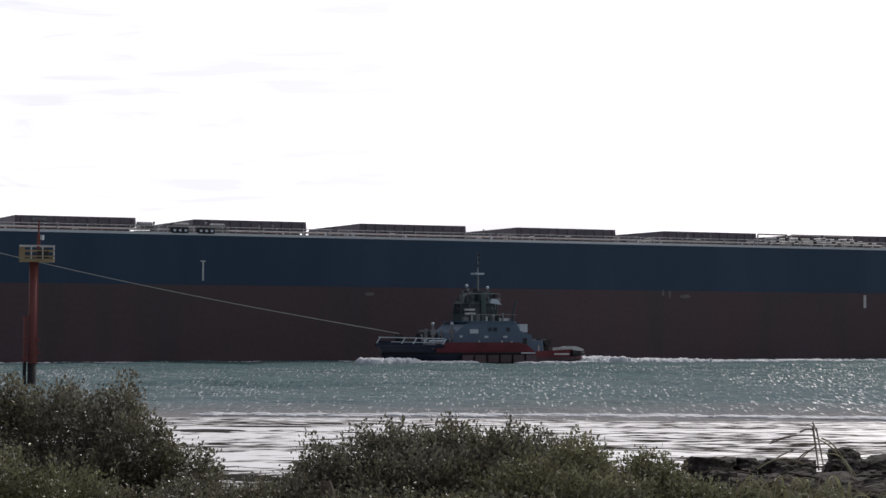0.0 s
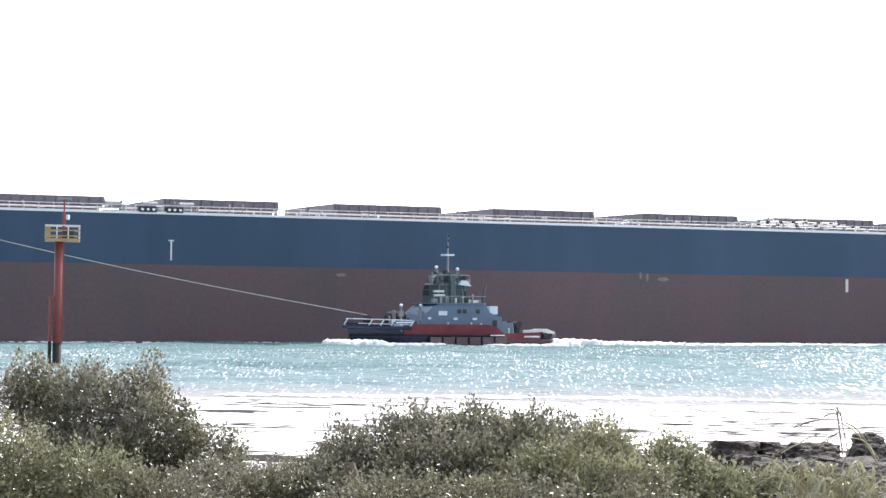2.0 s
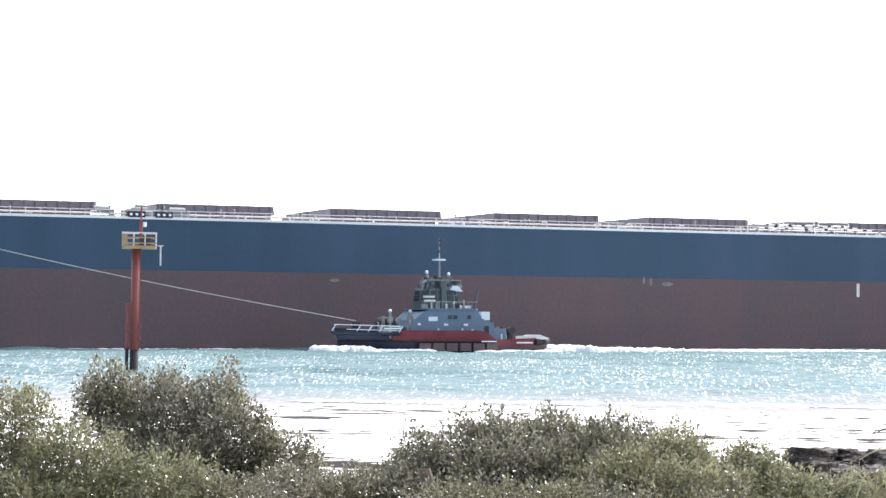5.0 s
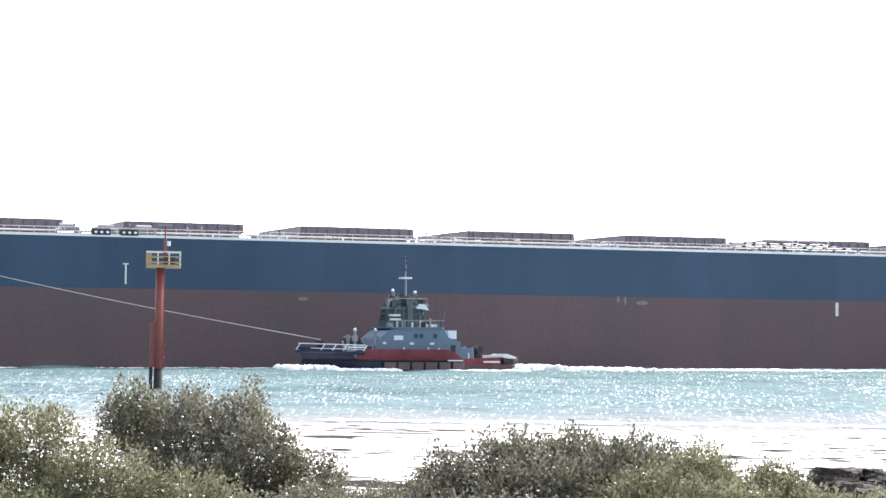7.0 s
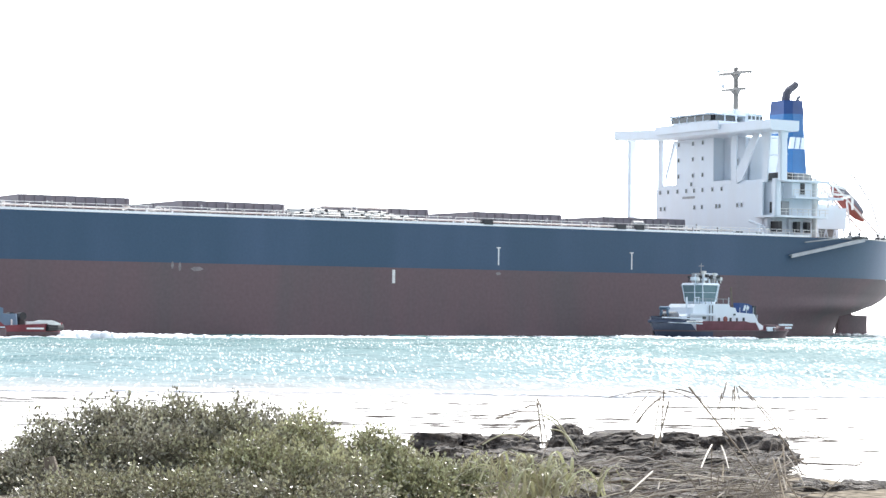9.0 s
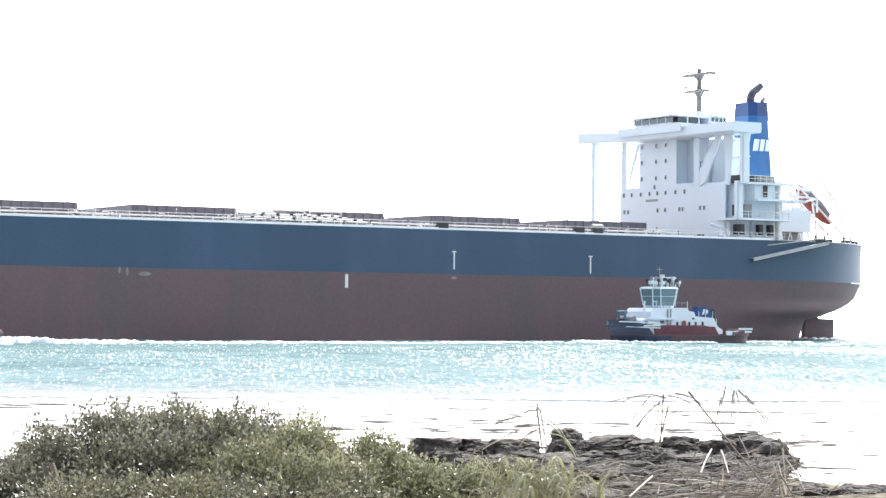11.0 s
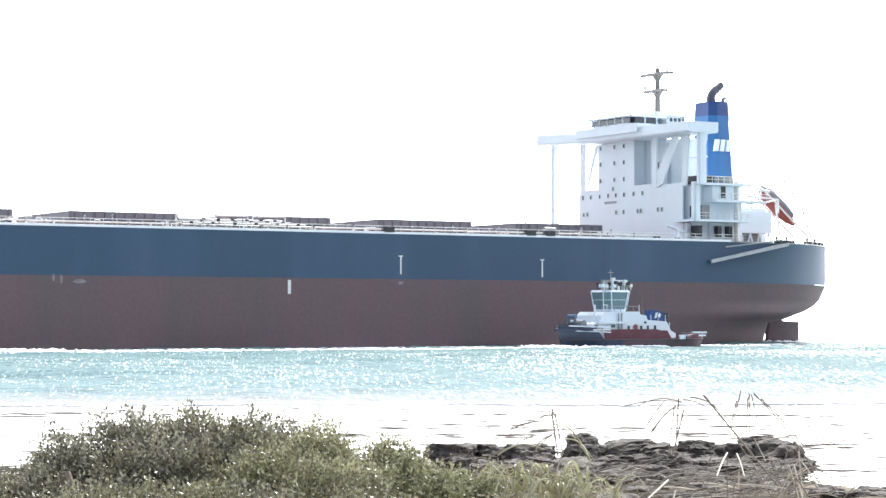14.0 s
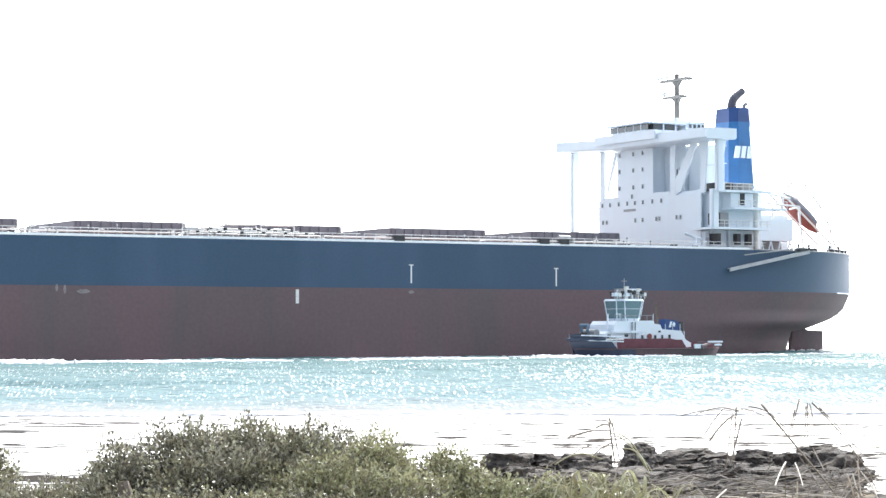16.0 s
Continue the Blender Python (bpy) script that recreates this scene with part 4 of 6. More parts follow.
def bow_tug():
    L, half = 30.4, 5.4
    tug = tagged(new("tugboat"), "dark blue and red tugboat with blue-grey house towing on a line", "tugboat")

    def sheer(s):
        return 2.65 + 0.25 * max(0, 0.2 - s) / 0.2 if s < 0.66 else (2.5 - (s - 0.66) / 0.04 * 1.0 if s < 0.70 else 1.5 + 0.35 * (s - 0.70) / 0.30)

    part("hull", tug_skin(L, half, lambda s: -1.2, lambda s: 1.35 if s > 0.18 else sheer(s)), TUG_NAVY, tug, "dark navy hull plating", True)
    part("bulwark", tug_skin(L, half + 0.03, lambda s: 1.36 if s < 0.66 else 0.75, sheer, 3, 5, 24), TUG_RED, tug, "red painted bulwark", True)
    ring = tug_ring(L, half, 1.3, 0)
    part("main_deck", Shape().add([(x, -w + 0.05, 1.3) for x, w in ring] + [(x, w - 0.05, 1.3) for x, w in ring], [(i, i + 1, 25 + i + 1, 25 + i) for i in range(24)]), DECK, tug)
    part("rubbing_band", Shape().tube([(x, -w - 0.12, 1.25) for x, w in tug_ring(L, half, 1.25, 0)][:18], 0.11, 6), RUBBER, tug, "black rubber rubbing band")
    part("side_plating", tug_skin(L, half + 0.02, lambda s: 0.0, lambda s: 1.3 if s < 0.66 else 0.74, 2, 8, 24), HULL_RED, tug, "worn maroon side plating", True)
    for k in range(6):
        x = 10.2 + 1.95 * k
        part("side_fender", Shape().box(x, x + 1.7, -half - 0.16, -half + 0.2, 0.1, 1.05, c=0.08), HULL_RED, tug, "worn reddish side fender")
    part("bow_fender", Shape().tube([(x - 0.15, y, 2.2 + 0.02 * k) for k, (x, y) in enumerate([(tug_ring(L, half, 2.3, 0)[i][0], sgn * tug_ring(L, half, 2.3, 0)[i][1]) for sgn, i in [(-1, 6), (-1, 4), (-1, 2), (-1, 1), (-1, 0), (1, 0), (1, 1), (1, 2), (1, 4), (1, 6)]])], 0.26, 8), TUG_NAVY, tug, "dark cylindrical bow fender")
    part("stern_fender", Shape().tube([(L - 3.0, -half + 0.5, 1.25), (L - 1.5, -half + 1.0, 1.3), (L - 0.2, -3.0, 1.3), (L - 0.2, 3.0, 1.3), (L - 1.5, half - 1.1, 1.3)], 0.45, 8), RUBBER, tug, "black rubber stern fender")
    part("stern_rail_plate", Shape().prism([(24.6, 1.6), (29.4, 1.55), (29.4, 1.75), (28.2, 2.15), (26.4, 2.15), (25.6, 1.98), (24.6, 2.0)], 1, -half + 0.45, -half + 0.75), CREAM, tug)
    part("stern_mark", Shape().box(24.4, 26.8, -half - 0.2, -half - 0.14, 1.05, 1.25), CREAM, tug, "illegible white name bar")
    part("hull_strip", Shape().box(19.2, 21.4, -half - 0.22, -half - 0.15, 1.22, 1.36), WHITE, tug)
    # houses
    part("deckhouse", Shape().prism([(9.6, 1.3), (21.9, 1.3), (21.9, 3.6), (20.2, 4.0), (19.4, 5.2), (12.6, 5.2), (11.6, 5.0), (10.2, 3.9), (9.6, 3.0)], 1, -3.6, 3.6), TUG_BLUE, tug, "blue-grey steel deckhouse")
    part("aft_house", Shape().box(21.95, 24.3, -2.8, 2.8, 1.3, 2.9, 0.15), TUG_BLUE, tug)
    part("bridge_deck", Shape().box(11.4, 19.6, -3.75, 3.75, 5.2, 5.36), TUG_BLUE, tug)
    for x, z, w, h, m in ((12.9, 4.05, 0.65, 0.28, WHITE), (14.8, 3.35, 0.3, 0.14, WHITE), (17.7, 3.35, 0.32, 0.14, WHITE), (10.9, 3.4, 0.22, 0.14, WHITE), (13.7, 2.6, 0.12, 0.3, CREAM), (17.2, 2.6, 0.12, 0.3, CREAM), (18.7, 2.5, 0.14, 0.3, CREAM), (16.2, 4.3, 0.25, 0.25, GLASS), (18.2, 4.3, 0.25, 0.25, GLASS), (15.4, 4.3, 0.25, 0.25, GLASS), (20.8, 2.7, 0.3, 0.5, DARK)):
        part("side_plate", Shape().box(x - w, x + w, -3.68, -3.61, z - h, z + h), m, tug)
    part("vent_box", Shape().box(20.1, 21.4, -3.3, -1.6, 3.95, 5.0, c=0.08), WHITE, tug, "white ventilation box")
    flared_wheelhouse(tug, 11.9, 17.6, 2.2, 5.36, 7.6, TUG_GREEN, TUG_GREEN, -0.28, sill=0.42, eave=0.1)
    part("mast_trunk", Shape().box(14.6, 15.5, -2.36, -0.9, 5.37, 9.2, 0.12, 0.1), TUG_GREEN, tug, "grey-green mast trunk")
    # The first two cream bars are window glints built as boxes; the rest are lockers.
    for x0, x1, z0, z1, m in ((11.9, 13.4, 6.75, 6.95, CREAM), (12.0, 13.5, 6.2, 6.45, CREAM), (11.6, 12.4, 5.4, 5.9, GREY), (16.4, 17.6, 5.4, 6.0, DARK), (17.2, 18.6, 5.4, 5.75, CREAM)):
        part("glint_and_locker", Shape().box(x0, x1, -3.0, -2.45, z0 - (0.0 if z0 < 6 else 0.05), z1, c=0.04), m, tug)
    for x, h, m in ((12.0, 8.7, GREY), (12.5, 9.3, DARK), (13.4, 8.8, TUG_GREEN), (14.0, 9.6, DARK), (16.3, 9.2, TUG_GREEN), (16.9, 8.9, DARK), (17.5, 8.4, GREY)):
        part("roof_stand", Shape().tube([(x, -1.9, 7.7), (x, -1.9, h)], 0.09, 6).box(x - 0.28, x + 0.28, -2.1, -1.7, h - 0.45, h - 0.1, c=0.06), m, tug)
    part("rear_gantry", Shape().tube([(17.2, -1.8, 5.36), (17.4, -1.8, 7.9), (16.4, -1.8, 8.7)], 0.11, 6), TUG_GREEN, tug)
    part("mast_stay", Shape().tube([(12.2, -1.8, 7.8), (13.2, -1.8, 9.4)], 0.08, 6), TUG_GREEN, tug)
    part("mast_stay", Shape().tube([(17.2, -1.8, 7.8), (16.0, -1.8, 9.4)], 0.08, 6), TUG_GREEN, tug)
    part("awning", Shape().prism([(15.9, 7.7), (17.8, 7.5), (17.1, 8.2), (16.3, 8.25)], 1, -2.4, -0.6), WHITE, tug, "white slanting awning")
    for x, z in ((13.0, 10.0), (16.2, 9.8)):
        mon = part("fire_monitor", Shape().tube([(x, -1.2, 8.0), (x, -1.2, z - 0.4)], 0.24, 8).box(x - 0.6, x + 0.6, -1.6, -0.8, z - 1.3, z - 0.8), GREY, tug, "roof fire monitor on a post")
        part("lamp_head", Shape().ball((x - 0.1, -1.3, z - 0.1), 0.25, 0.25, 0.22), WHITE, mon)
    part("roof_locker", Shape().box(12.7, 13.7, -0.6, 0.8, 8.02, 8.9), GREY, tug)
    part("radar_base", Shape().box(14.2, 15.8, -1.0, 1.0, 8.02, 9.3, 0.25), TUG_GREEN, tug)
    part("searchlight", Shape().tube([(11.9, -2.2, 8.02), (11.9, -2.2, 8.5), (12.5, -2.2, 8.8)], 0.16, 6), GREY, tug)
    rg = random.Random(6)
    for _ in range(15):
        x, y, h = rg.uniform(12.3, 17.2), rg.uniform(-2.2, 1.0), rg.uniform(0.5, 1.6)
        part("roof_aerial", Shape().tube([(x, y, 8.0), (x + rg.uniform(-0.15, 0.15), y, 8.0 + h)], rg.uniform(0.04, 0.12), 5), rg.choice((GREY, DARK, TUG_GREEN)), tug)
    part("roof_rail", Shape().tube([(11.8, -2.5, 8.9), (17.4, -2.5, 8.9)], 0.05, 5).tube([(11.8, -2.5, 8.07), (11.8, -2.5, 8.9)], 0.05, 5).tube([(17.4, -2.5, 8.07), (17.4, -2.5, 8.9)], 0.05, 5).tube([(14.6, -2.5, 8.07), (14.6, -2.5, 8.9)], 0.05, 5), GREY, tug)
    mast = part("mast", Shape().tube([(15.25, 0, 8.0), (15.25, 0, 11.6)], 0.2, 8, 0.15).tube([(15.25, 0, 11.6), (15.25, 0, 14.2)], 0.09, 6, 0.05), GREY, tug, "grey lattice mast")
    part("crosstree", Shape().box(14.5, 15.9, -0.8, 0.8, 11.4, 11.62), WHITE, mast)
    for z in (12.4, 13.2, 13.8):
        part("mast_light", Shape().tube([(15.1 + 0.2 * (z > 13), -0.2, z), (15.1 + 0.2 * (z > 13), -0.2, z + 0.3)], 0.14, 8), DARK, mast)
    part("funnel_pipe", Shape().tube([(19.6, -2.2, 5.0), (19.7, -2.2, 6.4), (20.1, -2.2, 7.9)], 0.17, 8, 0.2), PIPE, tug, "dark leaning exhaust pipe")
    part("deck_crane", Shape().tube([(18.2, 1.5, 5.3), (18.2, 1.5, 6.0), (16.8, 1.5, 6.2)], 0.16, 6).box(17.6, 18.8, 0.9, 2.0, 5.3, 5.6), YELLOW, tug)
    # fore deck
    winch = part("tow_winch", Shape().box(5.6, 9.4, -2.0, 2.0, 1.3, 2.7, c=0.2), DARK, tug, "dark anchor and towing winch")
    part("drum", Shape().tube([(7.4, -1.7, 3.3), (7.4, 1.7, 3.3)], 0.95, 14), DARK, winch)
    part("winch_frame", Shape().box(6.2, 6.6, -2.0, -1.7, 2.7, 4.4), GREY, winch)
    part("winch_frame", Shape().box(8.5, 8.9, -2.0, -1.7, 2.7, 4.2), GREY, winch)
    for x in (7.1, 10.0):
        post = part("light_post", Shape().tube([(x, -2.6, 1.3), (x, -2.6, 4.8)], 0.2, 8).box(x - 0.35, x + 0.35, -2.85, -2.35, 3.6, 4.3), GREY, tug, "deck light post")
        part("lamp_head", Shape().ball((x, -2.6, 5.0), 0.26, 0.24, 0.2), WHITE, post)
    part("fore_bollard", Shape().tube([(3.2, -0.6, 1.3), (3.2, -0.6, 3.6)], 0.3, 10).tube([(3.2, 0.6, 1.3), (3.2, 0.6, 3.6)], 0.3, 10).tube([(3.2, -1.1, 3.3), (3.2, 1.1, 3.3)], 0.22, 8), DARK, tug)
    rails = Shape()
    w = tug_ring(L, half, 2.6, 0)
    up = [(x, -h - 0.05, 3.3 - 0.25 * i / 8) for i, (x, h) in enumerate(w[0:7])]
    rails.tube(up, 0.065, 6).tube([(x, y, z - 0.55) for x, y, z in up[1:]], 0.055, 6)
    part("bow_rail", rails, WHITE, tug, "white painted bow rail")
    for i in (0, 2, 3, 4, 6):
        x, y, z = up[i]
        part("rail_stanchion", Shape().tube([(x - 0.3, y, z - 0.75), (x + 0.25, y, z)], 0.07, 6), WHITE, tug)
    part("name_bar", Shape().box(5.2, 7.6, -half - 0.13, -half + 0.1, 2.75, 2.95), WHITE, tug, "illegible white name bar")
    for x in (23.6, 25.2):
        part("stern_winch", Shape().box(x - 0.5, x + 0.5, -1.8, 1.8, 1.3, 2.7, c=0.15).tube([(x, -2.2, 2.6), (x, -1.0, 2.6)], 0.5, 10), DARK, tug)
    for x in (11.6, 14.2, 16.8):
        part("deck_rail", Shape().tube([(x, -3.7, 5.36), (x, -3.7, 6.2)], 0.04, 5).tube([(x, -3.7, 6.2), (x + 2.6, -3.7, 6.2)], 0.04, 5).tube([(x + 1.3, -3.7, 5.36), (x + 1.3, -3.7, 6.2)], 0.03, 5), GREY, tug)
    rg = random.Random(16)
    for k in range(24):
        x, h = rg.uniform(5.0, 24.0), rg.uniform(0.3, 1.0)
        base = 5.36 if 12 < x < 19 else (2.6 if x < 9.6 else 3.2 if x < 22 else 1.3)
        y = rg.uniform(-3.5, -2.6)
        part("deck_fitting", Shape().box(x - 0.12, x + 0.12, y - 0.12, y + 0.12, base, base + h, c=0.03).ball((x, y, base + h), 0.17, 0.17, 0.14, 8, 5), rg.choice((GREY, DARK, CREAM, TUG_BLUE)), tug)
    return tug


def stern_tug():
    L, half = 26.2, 4.9
    tug = tagged(new("tugboat"), "white and dark red tugboat with large wheelhouse windows alongside the ship", "tugboat")

    def sheer(s):
        return 3.3 - 0.7 * min(1, s / 0.22) if s < 0.6 else (2.4 if s < 0.68 else 1.2 + 0.75 * (s - 0.68) / 0.32)

    part("hull", tug_skin(L, half, lambda s: -1.2, lambda s: 1.15 if s > 0.18 else sheer(s)), TUG_SLATE, tug, "dark hull plating", True)
    part("bulwark", tug_skin(L, half + 0.03, lambda s: 1.16, sheer, 3, 5, 24), TUG_MAROON, tug, "dark red bulwark", True)
    ring = tug_ring(L, half, 1.1, 0)
    part("main_deck", Shape().add([(x, -w + 0.05, 1.1) for x, w in ring] + [(x, w - 0.05, 1.1) for x, w in ring], [(i, i + 1, 25 + i + 1, 25 + i) for i in range(24)]), DECK, tug)
    part("rubbing_band", Shape().tube([(x, -w - 0.12, 1.1) for x, w in tug_ring(L, half, 1.1, 0)], 0.11, 6), HULL_RED, tug, "worn maroon rubbing band")
    part("side_plating", tug_skin(L, half + 0.02, lambda s: -0.3, lambda s: 1.12, 2, 8, 24), HULL_RED, tug, "worn maroon side plating", True)
    part("bow_fender", Shape().tube([(tug_ring(L, half, 2.6, 0)[i][0] - 0.1, g * tug_ring(L, half, 2.6, 0)[i][1], 2.5) for g, i in [(-1, 5), (-1, 3), (-1, 1), (-1, 0), (1, 0), (1, 1), (1, 3), (1, 5)]], 0.24, 8), TUG_SLATE, tug, "dark cylindrical bow fender")
    for dz in (0.0, -0.68):
        w = tug_ring(L, half, 2.9, 0)
        part("bow_stripe", Shape().tube([(w[i][0], -w[i][1] - 0.13, 3.15 - 0.05 * i + dz) for i in range(1, 7)], 0.1, 6), WHITE, tug, "white bow stripe")
    part("name_bar", Shape().box(3.4, 6.6, -half - 0.08, -half + 0.12, 2.42, 2.62), CREAM, tug, "illegible white name bar")
    part("deckhouse", Shape().prism([(4.6, 2.2), (4.0, 2.7), (4.2, 3.3), (5.2, 3.65), (5.9, 3.75), (6.0, 4.6), (6.6, 5.15), (13.3, 5.2), (13.5, 4.75), (14.6, 4.6), (14.9, 3.95), (18.6, 3.7), (19.4, 2.4), (20.4, 1.9), (20.4, 1.1), (4.6, 1.1)], 1, -3.3, 3.3), WHITE, tug, "white steel deckhouse")
    part("fore_step", Shape().box(5.2, 10.6, -3.6, 3.6, 3.4, 3.75, c=0.1), WHITE, tug)
    part("bow_staple", Shape().tube([(2.8, -0.8, 2.2), (2.8, -0.8, 4.7)], 0.22, 8).tube([(2.8, 0.8, 2.2), (2.8, 0.8, 4.7)], 0.22, 8).tube([(2.8, -1.1, 4.5), (2.8, 1.1, 4.5)], 0.26, 8), TUG_BLUE, tug, "blue-grey towing staple")
    part("bow_windlass", Shape().box(2.9, 4.4, -1.6, 1.6, 2.2, 3.6, c=0.25).tube([(3.7, -1.9, 3.4), (3.7, 1.9, 3.4)], 0.55, 12), GREY, tug, "grey windlass")
    for x, z, w, h in ((8.2, 3.05, 0.35, 0.2), (11.2, 2.75, 0.2, 0.35), (13.6, 2.75, 0.2, 0.35), (14.9, 2.75, 0.17, 0.35), (16.3, 2.75, 0.2, 0.4), (14.4, 3.6, 0.2, 0.13), (5.0, 3.0, 0.3, 0.2)):
        part("house_window", Shape().box(x - w, x + w, -3.37, -3.31, z - h, z + h), GLASS, tug)
    port = Shape()
    port.tube([(12.5, -3.31, 2.9), (12.5, -3.42, 2.9)], 0.42, 14)
    part("lifebuoy", port, ORANGE, tug)
    for x in (9.2, 9.8):
        part("vent_pipe", Shape().tube([(x, -3.45, 2.6), (x, -3.45, 5.0)], 0.09, 6), GREY, tug)
    flared_wheelhouse(tug, 8.1, 12.1, 2.0, 5.2, 8.05, WHITE, WHITE, 0.5, PALE_GLASS, DARK, 0.12, 0.12)
    gear = Shape()
    for x in (7.8, 9.3, 10.6, 12.2):
        gear.tube([(x, -1.6, 8.4), (x, -1.6, 9.7)], 0.12, 6)
    gear.tube([(7.4, -1.6, 9.2), (12.6, -1.6, 9.2)], 0.09, 6).tube([(9.3, -1.6, 9.75), (12.2, -1.6, 9.75)], 0.12, 6)
    part("roof_frame", gear, WHITE, tug, "white radar and light frame")
    for x in (7.4, 9.4, 12.4):
        part("roof_light", Shape().box(x - 0.45, x + 0.45, -2.1, -1.2, 8.75, 9.25, c=0.1), WHITE if x < 12 else GREY, tug)
    part("roof_monitor", Shape().box(8.8, 9.9, -0.8, 0.8, 8.42, 9.9, c=0.1).box(11.2, 12.2, -0.8, 0.6, 8.42, 9.2), GREY, tug)
    rg = random.Random(26)
    for _ in range(12):
        x, y, h = rg.uniform(7.4, 12.2), rg.uniform(-2.2, 0.5), rg.uniform(0.4, 1.7)
        part("roof_fitting", Shape().tube([(x, y, 8.3), (x, y, 8.37 + h)], rg.uniform(0.05, 0.12), 6).box(x - 0.2, x + 0.2, y - 0.15, y + 0.15, 8.3 + h * 0.8, 8.45 + h, c=0.03), rg.choice((GREY, DARK, CREAM, CREAM)), tug)
    for x, h, w, m in ((7.9, 9.2, 0.3, CREAM), (8.5, 9.5, 0.22, DARK), (9.2, 10.2, 0.35, CREAM), (9.8, 9.7, 0.3, DARK), (10.6, 9.5, 0.3, DARK), (11.4, 9.9, 0.28, CREAM), (12.1, 9.6, 0.3, DARK), (12.6, 9.3, 0.25, CREAM)):
        part("roof_stand", Shape().tube([(x, -2.0, 8.37), (x, -2.0, h - 0.2)], 0.07, 6).box(x - w, x + w, -2.2, -1.75, h - 0.5, h, c=0.06), m, tug)
    part("signal_mast", Shape().tube([(10.2, 0, 8.3), (10.2, 0, 11.4)], 0.09, 6, 0.05).tube([(9.7, 0, 11.0), (10.7, 0, 11.0)], 0.05, 5), GREY, tug, "thin grey signal mast")
    for x in (6.2, 7.4, 8.6, 9.8, 11.0, 12.2, 13.2):
        part("house_rail", Shape().tube([(x, -3.15, 5.15), (x, -3.15, 6.0)], 0.05, 5).tube([(x, -3.15, 5.95), (min(x + 1.2, 13.3), -3.15, 5.95)], 0.04, 5), GREY, tug)
    for x in (15.6, 17.0, 18.4, 19.2):
        part("house_rail", Shape().tube([(x, -3.2, 3.6 if x < 19 else 2.4), (x, -3.2, 4.7 if x < 19 else 3.6)], 0.05, 5), WHITE, tug)
    part("fore_mast", Shape().tube([(5.6, -2.0, 3.6), (5.7, -2.0, 6.2)], 0.15, 6), WHITE, tug)
    for a, b in (((6.6, 5.2), (6.6, 6.2)), ((7.2, 5.2), (7.2, 6.2)), ((13.4, 5.2), (13.4, 6.2)), ((6.4, 6.15), (7.4, 6.15))):
        part("deck_rail", Shape().tube([(a[0], -3.1, a[1]), (b[0], -3.1, b[1])], 0.05, 5), WHITE, tug)
    fun = part("funnel", Shape().prism([(15.3, 3.8), (18.5, 3.7), (18.2, 5.0), (17.4, 5.3), (15.7, 5.4)], 1, -3.1, -1.5), FUNNEL_DARK, tug, "blue funnel housing")
    part("emblem", Shape().prism([(16.3, 4.2), (16.7, 4.2), (17.0, 5.05), (16.6, 5.05)], 1, -3.16, -3.1).prism([(16.95, 4.6), (17.35, 4.25), (17.6, 4.7), (17.3, 5.05)], 1, -3.16, -3.1), WHITE, fun, "white emblem shapes")
    part("exhaust_pipe", Shape().tube([(15.2, -2.0, 4.5), (14.9, -2.0, 6.0), (14.7, -2.0, 7.8)], 0.16, 6), BARK, tug, "rusty leaning exhaust pipe")
    part("aft_gear", Shape().box(18.8, 19.6, -2.6, -1.6, 2.4, 5.0, c=0.1).tube([(19.2, -2.1, 3.0), (19.4, -2.1, 4.8)], 0.3, 8), DARK, tug)
    part("fore_winch", Shape().box(1.5, 2.2, -1.3, 1.3, 2.2, 3.3, c=0.2).tube([(1.9, -1.6, 3.3), (1.9, -0.8, 3.3)], 0.3, 10), DARK, tug)
    part("stern_fender", Shape().tube([(L - 5.0, -half + 0.2, 1.35), (L - 1.2, -half + 1.2, 1.75), (L - 0.1, -2.5, 1.7), (L - 0.1, 2.5, 1.7)], 0.35, 8), HULL_RED, tug, "worn reddish stern fender")
    part("stern_plate", Shape().box(22.4, 25.6, -half + 0.6, -half + 0.8, 1.5, 1.75).box(23.0, 25.8, -half + 0.6, -half + 0.8, 1.95, 2.2), WHITE, tug)
    part("quarter_plate", Shape().box(20.0, 21.8, -half + 0.1, -half + 0.4, 1.1, 1.75), WHITE, tug)
    return tug


tug_a, tug_b = bow_tug(), stern_tug()
tug_a.scale, tug_b.scale = (0.92, 0.95, 1.0), (0.925, 0.95, 0.98)


def tow_line():
    s, a, b = Shape(), Vector((3.9, 0.0, 3.40)), Vector((-65.0, 23.0, 19.0))
    pts = [a.lerp(b, k / 24) - Vector((0, 0, 0.95 * math.sin(math.pi * k / 24))) for k in range(25)]
    s.tube(pts, 0.062, 6)
    return tagged(part("tow_rope", s, ROPE), "pale taut tow rope from the tug to the ship", "rope")


rope = tow_line()


def foam(name, label, spots, seed):
    """Broken white water: many small flattened lumps. spots: x0, x1, y0, y1, height, count."""
    rng = random.Random(seed)
    s = Shape()
    for x0, x1, y0, y1, h, n in spots:
        for _ in range(int(n * 1.8)):
            u = rng.random()
            x, y = x0 + (x1 - x0) * u, rng.uniform(y0, y1)
            r = rng.uniform(0.14, 0.62)
            hh = h * rng.uniform(0.4, 1.0)
            s.ball((x, y, 0.05), r * rng.uniform(0.8, 2.2), r * 0.7, hh, 7, 4)
    return tagged(part(name, s, FOAM, smooth=True), label, "foam", kind="stuff")


